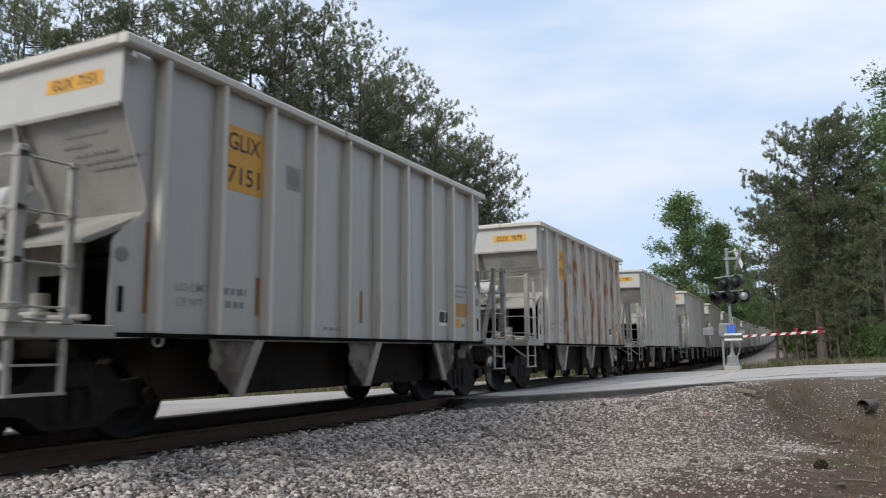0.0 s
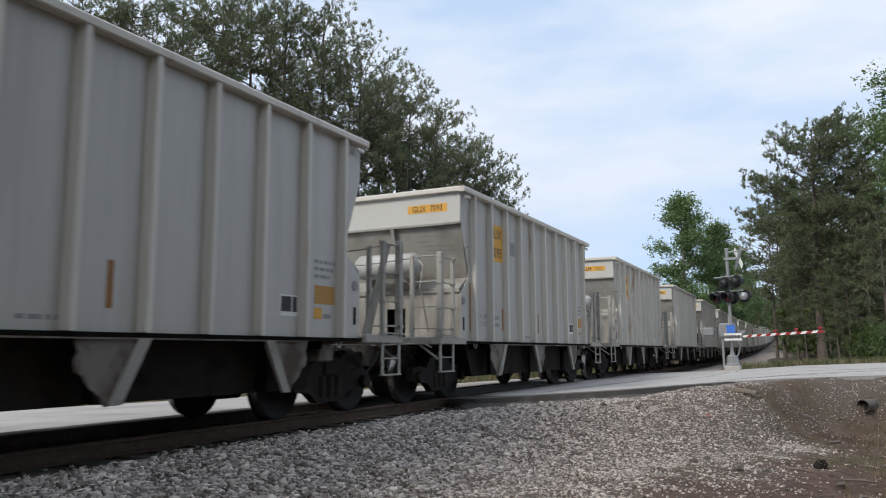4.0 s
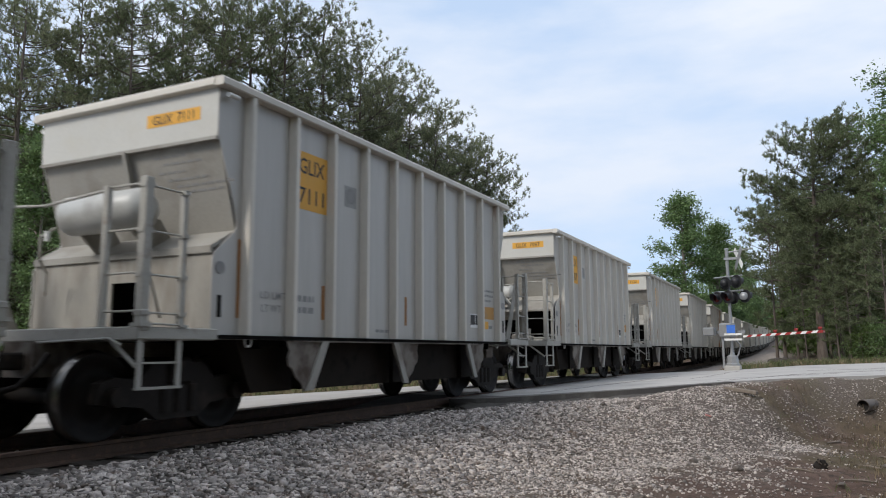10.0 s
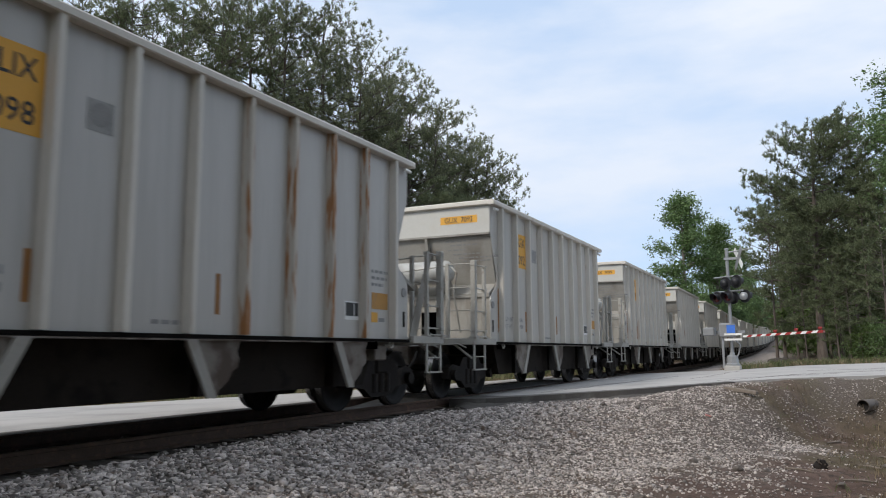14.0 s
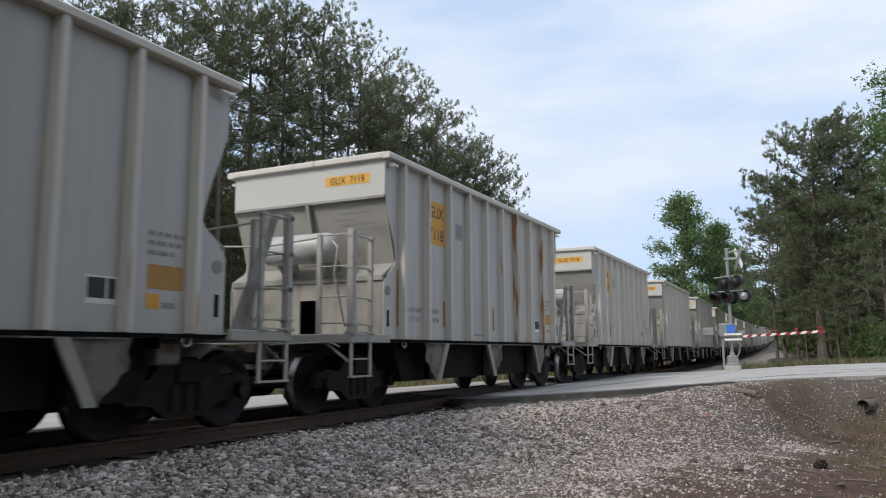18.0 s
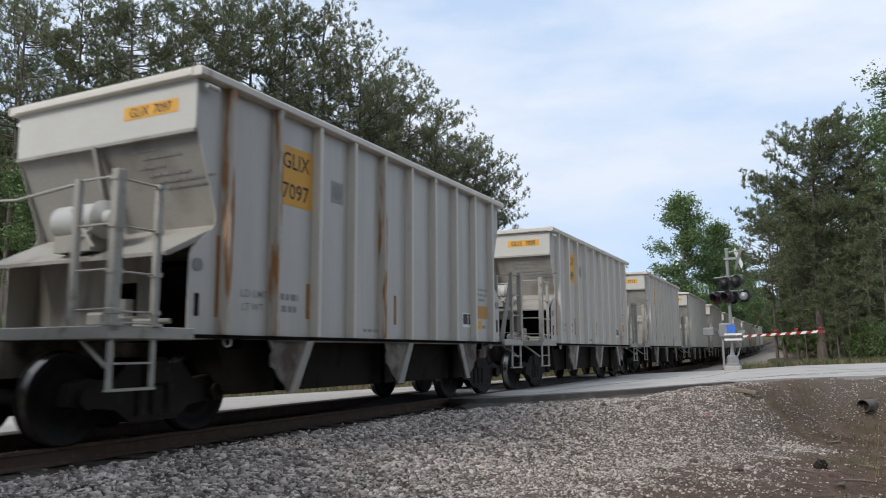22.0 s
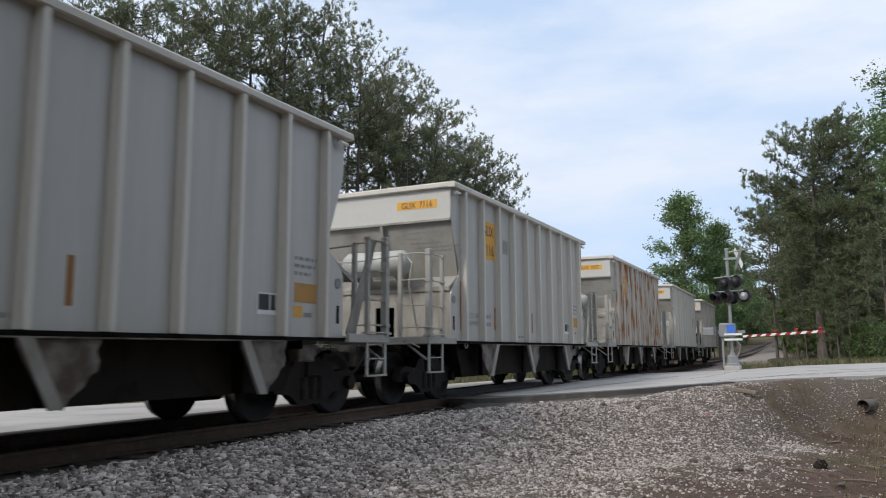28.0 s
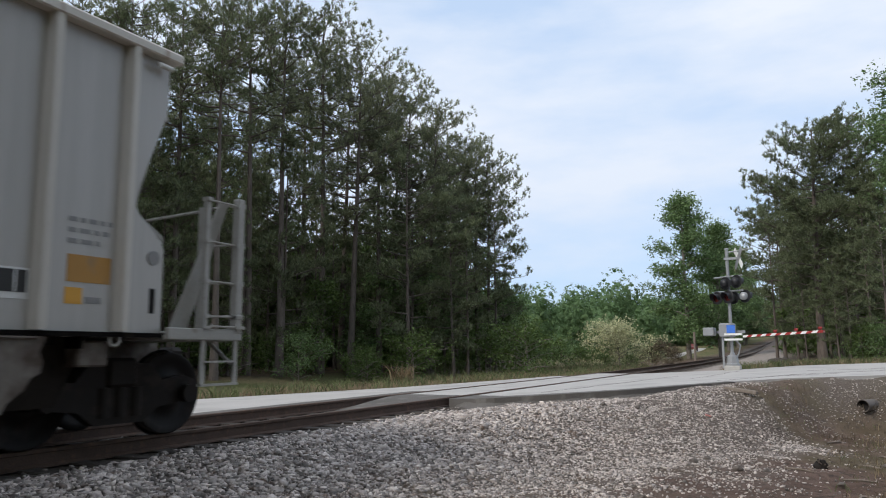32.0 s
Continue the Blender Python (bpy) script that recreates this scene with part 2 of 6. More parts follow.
# ---- mesh helpers ----
class Shape:
    """Collects points and faces of one mesh."""

    def __init__(self):
        self.v, self.f, self.s = [], [], []

    def add(self, v, f, smooth=False):
        k = len(self.v)
        self.v += [tuple(p) for p in v]
        self.f += [tuple(i + k for i in q) for q in f]
        self.s += [smooth] * len(f)
        return self

    def box(self, x0, x1, y0, y1, z0, z1, m=None, c=0.0):
        """A box with chamfered edges where c is given."""
        bm = bmesh.new()
        bmesh.ops.create_cube(bm, size=1.0)
        for p in bm.verts:
            p.co = Vector(((x0 + x1) / 2 + p.co.x * (x1 - x0), (y0 + y1) / 2 + p.co.y * (y1 - y0), (z0 + z1) / 2 + p.co.z * (z1 - z0)))
        if c:
            bmesh.ops.bevel(bm, geom=list(bm.edges), offset=c, segments=1, affect="EDGES")
        if m:
            bm.transform(m)
        bm.verts.index_update()
        self.add([p.co for p in bm.verts], [[p.index for p in q.verts] for q in bm.faces])
        bm.free()
        return self

    def prism(self, poly, axis, a, b):
        """A flat outline, in the two other axes, drawn out along axis from a to b."""
        def at(p, w):
            return {"x": (w, p[0], p[1]), "y": (p[0], w, p[1]), "z": (p[0], p[1], w)}[axis]
        n = len(poly)
        v = [at(p, a) for p in poly] + [at(p, b) for p in poly]
        f = [tuple(range(n)), tuple(range(2 * n - 1, n - 1, -1))]
        f += [(i, i + n, (i + 1) % n + n, (i + 1) % n) for i in range(n)]
        return self.add(v, f)

    def rods(self, pairs, r):
        for a, b in pairs:
            self.rod(a, b, r, 6)
        return self

    def rod(self, a, b, r, n=8, r2=None, smooth=True):
        a, b = Vector(a), Vector(b)
        q = (b - a).to_track_quat("Z", "Y").to_matrix()
        r2 = r if r2 is None else r2
        v = []
        for p, w in ((a, r), (b, r2)):
            for i in range(n):
                t = 2 * math.pi * i / n
                v.append(p + q @ Vector((w * math.cos(t), w * math.sin(t), 0)))
        f = [(i, (i + 1) % n, (i + 1) % n + n, i + n) for i in range(n)]
        self.add(v, f, smooth)
        return self.add(v, [tuple(range(n - 1, -1, -1)), tuple(range(n, 2 * n))])

    def line(self, pts, r, n=6):
        for a, b in zip(pts, pts[1:]):
            self.rod(a, b, r, n)
        return self

    def lathe(self, prof, axis="x", n=24, smooth=True):
        """A profile of (along, radius) turned round an axis through the origin."""
        v, f = [], []
        for w, r in prof:
            for i in range(n):
                t = 2 * math.pi * i / n
                c, s = r * math.cos(t), r * math.sin(t)
                v.append({"x": (w, c, s), "y": (c, w, s), "z": (c, s, w)}[axis])
        for k in range(len(prof) - 1):
            for i in range(n):
                j = (i + 1) % n
                f.append((k * n + i, k * n + j, k * n + n + j, k * n + n + i))
        self.add(v, f, smooth)
        return self

    def moved(self, m):
        self.v = [tuple(m @ Vector(p)) for p in self.v]
        return self

    def mesh(self, name):
        me = bpy.data.meshes.new(name)
        me.from_pydata(self.v, [], self.f)
        me.polygons.foreach_set("use_smooth", self.s)
        bm = bmesh.new()
        bm.from_mesh(me)
        bmesh.ops.recalc_face_normals(bm, faces=bm.faces)
        bm.to_mesh(me)
        bm.free()
        return me


def part(name, shape, mat, parent=None, label="", at=None):
    """One mesh object under a thing or a part."""
    me = shape.mesh(name) if isinstance(shape, Shape) else shape
    if mat is not None and not me.materials:
        me.materials.append(M[mat])
    ob = new(name, me)
    ob.parent = parent
    if at is not None:
        ob.matrix_basis = at
    if label:
        ob["label"] = label
    return ob


def thing(name, label, category, group="", kind="", m=None):
    """The empty base of a thing in parts."""
    ob = tagged(new(name), label, category, group, kind)
    if m is not None:
        ob.matrix_basis = m
    return ob


def bulk(name, v, f, mat, smooth=False):
    """A mesh from numpy points and equal-sized faces."""
    v, f = np.asarray(v, np.float32), np.asarray(f, np.int32)
    me = bpy.data.meshes.new(name)
    me.vertices.add(len(v))
    me.vertices.foreach_set("co", v.ravel())
    k = f.shape[1]
    me.loops.add(f.size)
    me.loops.foreach_set("vertex_index", f.ravel())
    me.polygons.add(len(f))
    me.polygons.foreach_set("loop_start", np.arange(0, f.size, k, dtype=np.int32))
    if smooth:
        me.polygons.foreach_set("use_smooth", np.ones(len(f), bool))
    me.update(calc_edges=True)
    me.materials.append(M[mat])
    return me


# ---- the line of the track ----
def spline(xs, ys):
    """A natural cubic through points."""
    xs, ys = np.array(xs, float), np.array(ys, float)
    n, h = len(xs), np.diff(xs)
    A, r = np.eye(n), np.zeros(n)
    for i in range(1, n - 1):
        A[i, i - 1:i + 2] = h[i - 1], 2 * (h[i - 1] + h[i]), h[i]
        r[i] = 6 * ((ys[i + 1] - ys[i]) / h[i] - (ys[i] - ys[i - 1]) / h[i - 1])
    m = np.linalg.solve(A, r)

    def at(x):
        x = np.clip(np.asarray(x, float), xs[0], xs[-1])
        i = np.clip(np.searchsorted(xs, x) - 1, 0, n - 2)
        a, b = (xs[i + 1] - x) / h[i], (x - xs[i]) / h[i]
        return a * ys[i] + b * ys[i + 1] + ((a**3 - a) * m[i] + (b**3 - b) * m[i + 1]) * h[i]**2 / 6
    return at


TRACK_X = spline((-90, -40, 0, 20, 40, 60, 75, 95, 146, 200, 270, 320, 420, 520), (0, 0, 0, -0.14, -0.57, -1.27, -1.9, -2.5, -3.9, -5.1, -3.6, -1.0, 7, 20))
TRACK_Z = spline((-90, -40, 0, 40, 60, 80, 105, 146, 200, 270, 320, 420, 520), (0, 0, 0, 0, 0.02, 0.06, 0.25, 0.9, 2.3, 5.1, 7.0, 9.5, 11))


def smooth(a, b, x):
    t = np.clip((np.asarray(x, float) - a) / (b - a), 0, 1)
    return t * t * (3 - 2 * t)


# right-hand edge of the road, and how far a place lies beyond it
EDGE = [(1.0, 12.3), (1.6, 12.8), (3.05, 14.0), (4.0, 14.7), (4.83, 15.8), (5.77, 17.0), (8.6, 19.2), (14.0, 23.2), (30.0, 34.0), (80.0, 66.0), (240.0, 165.0)]


def past_edge(x, y):
    ex, ey = np.array([p[0] for p in EDGE]), np.array([p[1] for p in EDGE])
    return (y - np.interp(x, ex, ey)) * 0.78


def road_z(x, y):
    dx = x - TRACK_X(y)
    return TRACK_Z(y) * smooth(60, 20, np.abs(dx)) - 0.02 + 0.055 * np.clip(dx - 0.9, 0, 6) + 0.02 * np.clip(dx - 6.9, 0, 40) - 0.03 * np.clip(-dx - 1, 0, 8)


def ground_z(x, y):
    x, y = np.asarray(x, float), np.asarray(y, float)
    dx, zt = x - TRACK_X(y), TRACK_Z(y)
    near = -0.24 - 0.40 * smooth(1.5, 4.6, dx) - 0.16 * np.exp(-((dx - 8.6) / 1.5)**2) + 0.35 * smooth(10, 16, dx)
    high = road_z(x, y) - 0.13 + 0.10 * smooth(4.2, 5.6, dx) * smooth(0.6, -0.1, past_edge(x, y))
    e = past_edge(x, y)
    reach = 4.6 - 3.2 * smooth(5.8, 7.6, dx)
    right = near + (high - near) * smooth(0.0, 1.0, 1 + (e + 0.1) / reach)**1.3 * smooth(0.9, 2.4, dx)
    left = -0.24 - 0.10 * smooth(2, 9, -dx) + 0.35 * smooth(9.5, 15, -dx) + 0.8 * smooth(20, 60, -dx)
    z = np.where(dx > 0, right, left)
    hill = 7.0 * smooth(40, 160, np.abs(dx)) * smooth(60, 220, np.hypot(x, y))
    return z + zt * smooth(90, 10, np.abs(dx)) + hill


# ---- ground, road, track ----
def axis_steps(lo, hi, core0, core1, step, grow=1.25):
    a = list(np.arange(core0, core1, step))
    s, x = step, core1
    while x < hi:
        a.append(x)
        s *= grow
        x += s
    a.append(hi)
    s, x = step, core0
    while x > lo:
        s *= grow
        x -= s
        a.insert(0, max(x, lo))
    return np.array(sorted(set(a)))


def ground_material():
    m = bpy.data.materials.new("ground_cover")
    m.use_nodes = True
    nt = m.node_tree
    n, L, bs = nt.nodes.new, nt.links.new, nt.nodes["Principled BSDF"]
    bs.inputs["Roughness"].default_value = 0.95
    bs.inputs["Specular IOR Level"].default_value = 0.15
    co = n("ShaderNodeNewGeometry")

    def noise_at(scale, detail=5.0):
        t = n("ShaderNodeTexNoise")
        t.inputs["Scale"].default_value, t.inputs["Detail"].default_value = scale, detail
        L(co.outputs["Position"], t.inputs["Vector"])
        return t.outputs[0]

    def mix(f, a, b):
        t = n("ShaderNodeMix")
        t.data_type = "RGBA"
        for s, val in ((0, f), (6, a), (7, b)):
            if isinstance(val, tuple):
                t.inputs[s].default_value = (*val, 1)
            elif isinstance(val, float):
                t.inputs[s].default_value = val
            else:
                L(val, t.inputs[s])
        return t.outputs[2]

    def ramp(v, lo, hi):
        t = n("ShaderNodeMapRange")
        t.inputs[1].default_value, t.inputs[2].default_value = lo, hi
        L(v, t.inputs[0])
        return t.outputs[0]

    def attr(name):
        t = n("ShaderNodeAttribute")
        t.attribute_name = name
        return t.outputs["Fac"]

    fine, mid, large = noise_at(38, 4), noise_at(2.2, 6), noise_at(0.35, 5)
    dirt = mix(ramp(mid, 0.4, 0.62), (0.082, 0.051, 0.039), (0.128, 0.085, 0.067))
    dirt = mix(ramp(fine, 0.5, 0.8), dirt, (0.155, 0.108, 0.087))
    clods = noise_at(9.0, 6)
    dirt = mix(ramp(large, 0.46, 0.60), dirt, mix(ramp(mid, 0.4, 0.6), (0.088, 0.074, 0.042), (0.125, 0.098, 0.066)))
    dirt = mix(ramp(clods, 0.54, 0.66), dirt, (0.052, 0.037, 0.029))
    gravel = mix(ramp(fine, 0.35, 0.65), (0.072, 0.057, 0.048), (0.165, 0.138, 0.122))
    grass = mix(ramp(large, 0.38, 0.6), (0.095, 0.10, 0.042), (0.19, 0.145, 0.085))
    grass = mix(ramp(fine, 0.4, 0.7), grass, (0.07, 0.09, 0.03))
    litter = mix(ramp(mid, 0.4, 0.65), (0.06, 0.045, 0.03), (0.11, 0.08, 0.05))
    c = mix(attr("gravel"), dirt, gravel)
    c = mix(attr("grass"), c, grass)
    c = mix(attr("litter"), c, litter)
    c = mix(attr("pale"), c, mix(ramp(mid, 0.35, 0.65), (0.25, 0.21, 0.185), (0.34, 0.305, 0.28)))
    L(c, bs.inputs["Base Color"])
    b = n("ShaderNodeBump")
    b.inputs["Strength"].default_value, b.inputs["Distance"].default_value = 0.5, 0.05
    L(fine, b.inputs["Height"])
    L(b.outputs[0], bs.inputs["Normal"])
    return m


GRID = []


def stony(x, y):
    """How thickly the loose stones lie, 0 to 1: a spread along the track that thins to bare earth."""
    wob = np.sin(x * 1.3 + np.sin(y * 0.9) * 1.5) * 0.5 + np.sin(y * 1.9 + x * 0.4) * 0.4
    fine = np.sin(x * 4.1 + y * 2.3 + 2 * np.sin(y * 1.3)) * np.sin(y * 3.7 - x * 1.1 + 2 * np.sin(x * 0.9))
    lim = np.interp(y, (7.0, 8.5, 10.5, 12.5, 14.0, 14.9, 16.2, 18), (4.5, 5.5, 6.3, 7.0, 7.35, 6.6, 6.15, 6.3))
    w = 0.6 + 0.9 * smooth(12.5, 10.0, y)
    m = smooth(w, -w, x - lim + wob * 0.30 + fine * 0.55)
    bare = smooth(0.25, 0.75, fine * 0.6 + wob * 0.5) * smooth(3.6, 5.0, x) * smooth(11.5, 9.0, y)
    m = m * (1 - 0.65 * bare)
    m = m * (1 - 0.85 * np.exp(-((x - 3.4) / 0.40)**2 - ((y - 7.2) / 0.16)**2))
    m = np.maximum(m, 0.9 * np.exp(-((x - 7.0) / 0.5)**2 - ((y - 16.6) / 0.35)**2))
    return np.maximum(m, 0.95 * smooth(-1.15, -0.55, past_edge(x, y)) * smooth(6.9, 7.6, x))


def surface_z(x, y):
    """Height of the built ground sheet."""
    xs, ys, Z = GRID
    i, j = np.clip(np.searchsorted(xs, x) - 1, 0, len(xs) - 2), np.clip(np.searchsorted(ys, y) - 1, 0, len(ys) - 2)
    u, w = (x - xs[i]) / (xs[i + 1] - xs[i]), (y - ys[j]) / (ys[j + 1] - ys[j])
    return (Z[j, i] * (1 - u) + Z[j, i + 1] * u) * (1 - w) + (Z[j + 1, i] * (1 - u) + Z[j + 1, i + 1] * u) * w


def build_ground():
    xs = axis_steps(-2500, 2500, -16, 14, 0.4)
    ys = axis_steps(-2500, 3500, -4, 44, 0.4)
    X, Y = np.meshgrid(xs, ys)
    Z = ground_z(X, Y)
    rng = np.random.default_rng(4)
    dx = X - TRACK_X(Y)
    off = np.abs(dx)
    Z += np.where((off > 2.0) & (np.abs(X) < 60), rng.normal(0, 0.018, X.shape), 0)
    GRID.extend((xs, ys, Z))
    nx, ny = len(xs), len(ys)
    idx = np.arange(nx * ny).reshape(ny, nx)
    f = np.stack([idx[:-1, :-1], idx[:-1, 1:], idx[1:, 1:], idx[1:, :-1]], -1).reshape(-1, 4)
    M["ground"] = ground_material()
    me = bulk("ground", np.stack([X, Y, Z], -1).reshape(-1, 3), f, "ground", True)
    grav = stony(X, Y) * smooth(-3.2, -2.0, dx)
    e = past_edge(X, Y)
    grav = np.maximum(grav, smooth(0, 1.0, dx) * smooth(-0.3, 0.4, e) * smooth(9.0, 6.5, dx) * 0.8)
    grass = np.maximum(smooth(-8.2, -9.2, dx), smooth(9, 11, np.abs(dx)) * smooth(1.0, 5.0, np.maximum(e, -dx)))
    grass = np.maximum(grass, smooth(60, 120, np.hypot(X, Y)) * smooth(3.5, 6, off))
    grass = np.maximum(grass, smooth(7.5, 9.5, dx) * 0.25)
    lit = smooth(-11.5, -14, dx) * smooth(60, 40, Y) + smooth(50, 55, Y) * smooth(4.5, 8, dx) * smooth(70, 60, Y)
    cut = smooth(1.5, 2.5, dx) * smooth(7.5, 5.5, dx) * smooth(29, 32, Y) * smooth(125, 100, Y)
    grav, grass, lit = np.maximum(grav, 0.6 * cut), grass * (1 - cut), lit * (1 - cut)
    pale = cut * smooth(6.2, 4.6, dx + 0.5 * np.sin(Y * 0.7)) * smooth(29.5, 32, Y)
    for name, a in (("pale", pale), ("gravel", grav), ("grass", grass), ("litter", np.clip(lit, 0, 1))):
        at = me.attributes.new(name, "FLOAT", "POINT")
        at.data.foreach_set("value", a.astype(np.float32).ravel())
    tagged(new("ground", me), "earth, grass verges and gravel beside the railway", "ground", kind="structure")


def strip(name, left, right, n, m, mat, zf, lift=0.0, thick=0.22):
    """A slab between two edges, each given by points that answer one another."""
    k = np.linspace(0, len(left) - 1, n)
    i = np.arange(len(left))
    a = np.stack([np.interp(k, i, [p[c] for p in left]) for c in (0, 1)], -1)
    b = np.stack([np.interp(k, i, [p[c] for p in right]) for c in (0, 1)], -1)
    w = np.linspace(0, 1, m)[None, :, None]
    P = a[:, None] * (1 - w) + b[:, None] * w
    Z = zf(P[..., 0], P[..., 1]) + lift
    top = np.concatenate([P, Z[..., None]], -1)
    ring = [(r, 0) for r in range(n)] + [(n - 1, c) for c in range(1, m)] + [(r, m - 1) for r in range(n - 2, -1, -1)] + [(0, c) for c in range(m - 2, 0, -1)]
    idx = np.arange(n * m).reshape(n, m)
    f = np.stack([idx[:-1, :-1], idx[:-1, 1:], idx[1:, 1:], idx[1:, :-1]], -1).reshape(-1, 4).tolist()
    v = top.reshape(-1, 3).tolist()
    k0 = len(v)
    rid = [int(idx[r, c]) for r, c in ring]
    v += [(v[i][0], v[i][1], v[i][2] - thick) for i in rid]
    f += [(rid[i], rid[(i + 1) % len(rid)], k0 + (i + 1) % len(rid), k0 + i) for i in range(len(rid))]
    s = Shape()
    s.add(v, f)
    return part(name, s, mat)


def rail_y(off, ys):
    return [(float(TRACK_X(y)) + off, y) for y in ys]


def build_road():
    near = [(float(TRACK_X(14.1)) + 0.86, 14.1), (1.25, 13.5), (1.9, 13.25)] + EDGE[2:]
    far = rail_y(0.86, [31.2]) + [(0.7, 31.0), (1.2, 30.8), (2.2, 30.5), (3.0, 30.1), (3.7, 29.9), (4.9, 30.0), (8.5, 34.2), (14, 39.5), (28, 50), (76, 84), (235, 190)]
    tagged(strip("road", near, far, 90, 16, "asphalt", road_z), "pale worn asphalt road climbing from the crossing", "road", kind="structure")
    ys = [27.6, 22.6, 18.5, 15.4, 12.9, 7, 2, -6]
    rail = rail_y(-0.86, ys[:6]) + [(-1.6, 1.0), (-4.0, -8.0), (-12, -26), (-60, -120)]
    out = [(-1.75, 28.2), (-2.6, 22.6), (-3.45, 18.5), (-4.75, 15.4), (-5.8, 12.9), (-8.0, 7.0), (-10.0, 2.0), (-12.8, -6), (-20, -24), (-68, -118)]
    tagged(strip("road", rail, out, 80, 10, "asphalt", road_z), "pale worn asphalt road beside the railway", "road", kind="structure")
    ys = np.linspace(11.2, 14.6, 8)
    tagged(strip("crossing_edge", rail_y(-0.63, ys), rail_y(0.63, ys), 24, 4, "asphalt_dark", lambda x, y: TRACK_Z(y) - 0.006 - 0.17 * smooth(14.2, 11.4, y)), "dark broken tar at the start of the crossing", "crossing", kind="structure")
    ys = np.linspace(13.9, 31.0, 14)
    tagged(strip("crossing_panel", rail_y(-0.64, ys), rail_y(0.64, ys), 30, 4, "asphalt", lambda x, y: TRACK_Z(y) - 0.012), "asphalt crossing surface between the rails", "crossing", kind="structure")
    # tarry patch along the near edge and beside the far rail
    a = [(float(TRACK_X(13.6)) + 0.87, 13.6), (1.3, 13.3), (1.9, 13.08), (3.1, 13.75), (4.05, 14.45), (4.9, 15.6), (5.8, 16.8)]
    b = [(float(TRACK_X(14.6)) + 0.87, 14.9), (1.3, 14.4), (1.9, 13.9), (3.0, 14.35), (3.9, 15.0), (4.7, 16.1), (5.6, 17.2)]
    tagged(strip("road_edge", a, b, 30, 3, "asphalt_dark", road_z, 0.006), "dark broken tar along the road edge", "road", kind="structure")
    # sloping broken shoulder below the edge
    lo = [(0.78, 13.7), (1.25, 13.15), (1.9, 12.8), (3.1, 13.45), (4.05, 14.15), (4.9, 15.3), (5.8, 16.5)]
    hi = [(0.78, 14.2), (1.25, 13.6), (1.9, 13.4), (3.1, 14.1), (4.05, 14.8), (4.9, 15.95), (5.8, 17.1)]
    rim = lambda x: np.interp(x, [p[0] for p in hi], [p[1] for p in hi])
    rough = lambda x, y: 0.02 * np.sin(x * 9 + y * 5) * np.sin(y * 13 - x * 4)
    tagged(strip("road_shoulder", lo, hi, 60, 5, "asphalt_dark", lambda x, y: road_z(x, y) - 0.004 - 0.20 * smooth(-0.1, -0.62, y - rim(x)) + rough(x, y) * smooth(-0.1, -0.25, y - rim(x))), "dark crumbling tar shoulder below the road edge", "road", kind="structure")
    # cracks across the surface
    g = random.Random(23)
    for (x0, y0), (x1, y1) in (((5.2, 18.0), (7.8, 21.0)), ((4.4, 20.5), (4.9, 27.5)), ((6.2, 19.5), (9.5, 24.0)), ((2.2, 15.0), (3.4, 24.0)), ((7.0, 24.0), (11.0, 27.0))):
        pts = [(x0 + (x1 - x0) * q / 9 + g.uniform(-0.12, 0.12), y0 + (y1 - y0) * q / 9 + g.uniform(-0.12, 0.12)) for q in range(10)]
        w = [g.uniform(0.005, 0.016) for _ in pts]
        tagged(strip("road_crack", [(x - q, y + q * 0.5) for (x, y), q in zip(pts, w)], [(x + q, y - q * 0.5) for (x, y), q in zip(pts, w)], 30, 2, "asphalt_dark", road_z, 0.004, 0.02), "dark sealed crack in the road", "road", kind="structure")
    ys = np.linspace(2.0, 16.0, 10)
    tagged(strip("road_edge", rail_y(-1.30, ys), rail_y(-0.855, ys), 24, 3, "asphalt_dark", road_z, 0.005), "dark tar fillet along the rail", "road", kind="structure")


def build_track():
    prof = [(-0.07, -0.175), (0.07, -0.175), (0.07, -0.16), (0.015, -0.14), (0.012, -0.045), (0.036, -0.035), (0.036, -0.006), (0.026, 0.0), (-0.026, 0.0), (-0.036, -0.006), (-0.036, -0.035), (-0.012, -0.045), (-0.015, -0.14), (-0.07, -0.16)]
    ys = np.concatenate([np.arange(-60, 120, 3.0), np.arange(120, 480, 8.0)])
    for side in (-0.7525, 0.7525):
        v, f = [], []
        for y in ys:
            x, z = float(TRACK_X(y)) + side, float(TRACK_Z(y))
            v += [(x + p, y, z + q) for p, q in prof]
        n = len(prof)
        for k in range(len(ys) - 1):
            f += [(k * n + i, k * n + (i + 1) % n, k * n + n + (i + 1) % n, k * n + n + i) for i in range(n)]
        s = Shape()
        s.add(v, f)
        rail = part("rail", s, "railside")
        rail.data.materials.append(M["railtop"])
        for p in rail.data.polygons:
            if p.center.z - float(TRACK_Z(p.center.y)) > -0.004 and p.normal.z > 0.5:
                p.material_index = 1
        tagged(rail, "rusty steel rail with a worn bright head", "rail", "rails of the track", "structure")
    # ties
    rng = random.Random(3)
    tie = Shape().box(-1.3, 1.3, -0.115, 0.115, -0.17, 0.0, c=0.012).mesh("tie")
    tie.materials.append(M["tie"])
    for y in np.arange(-8, 60, 0.53):
        if 13.4 < y < 30.8:
            continue
        ob = new("tie", tie)
        ob.matrix_basis = pose(float(TRACK_X(y)) + rng.uniform(-0.06, 0.06), y, float(TRACK_Z(y)) - 0.158 + rng.uniform(-0.014, 0.004), rng.uniform(-0.6, 0.6), 0, rng.uniform(-1.5, 1.5))
        tagged(ob, "dark weathered timber railway tie", "tie", "ties under the rails", "structure")


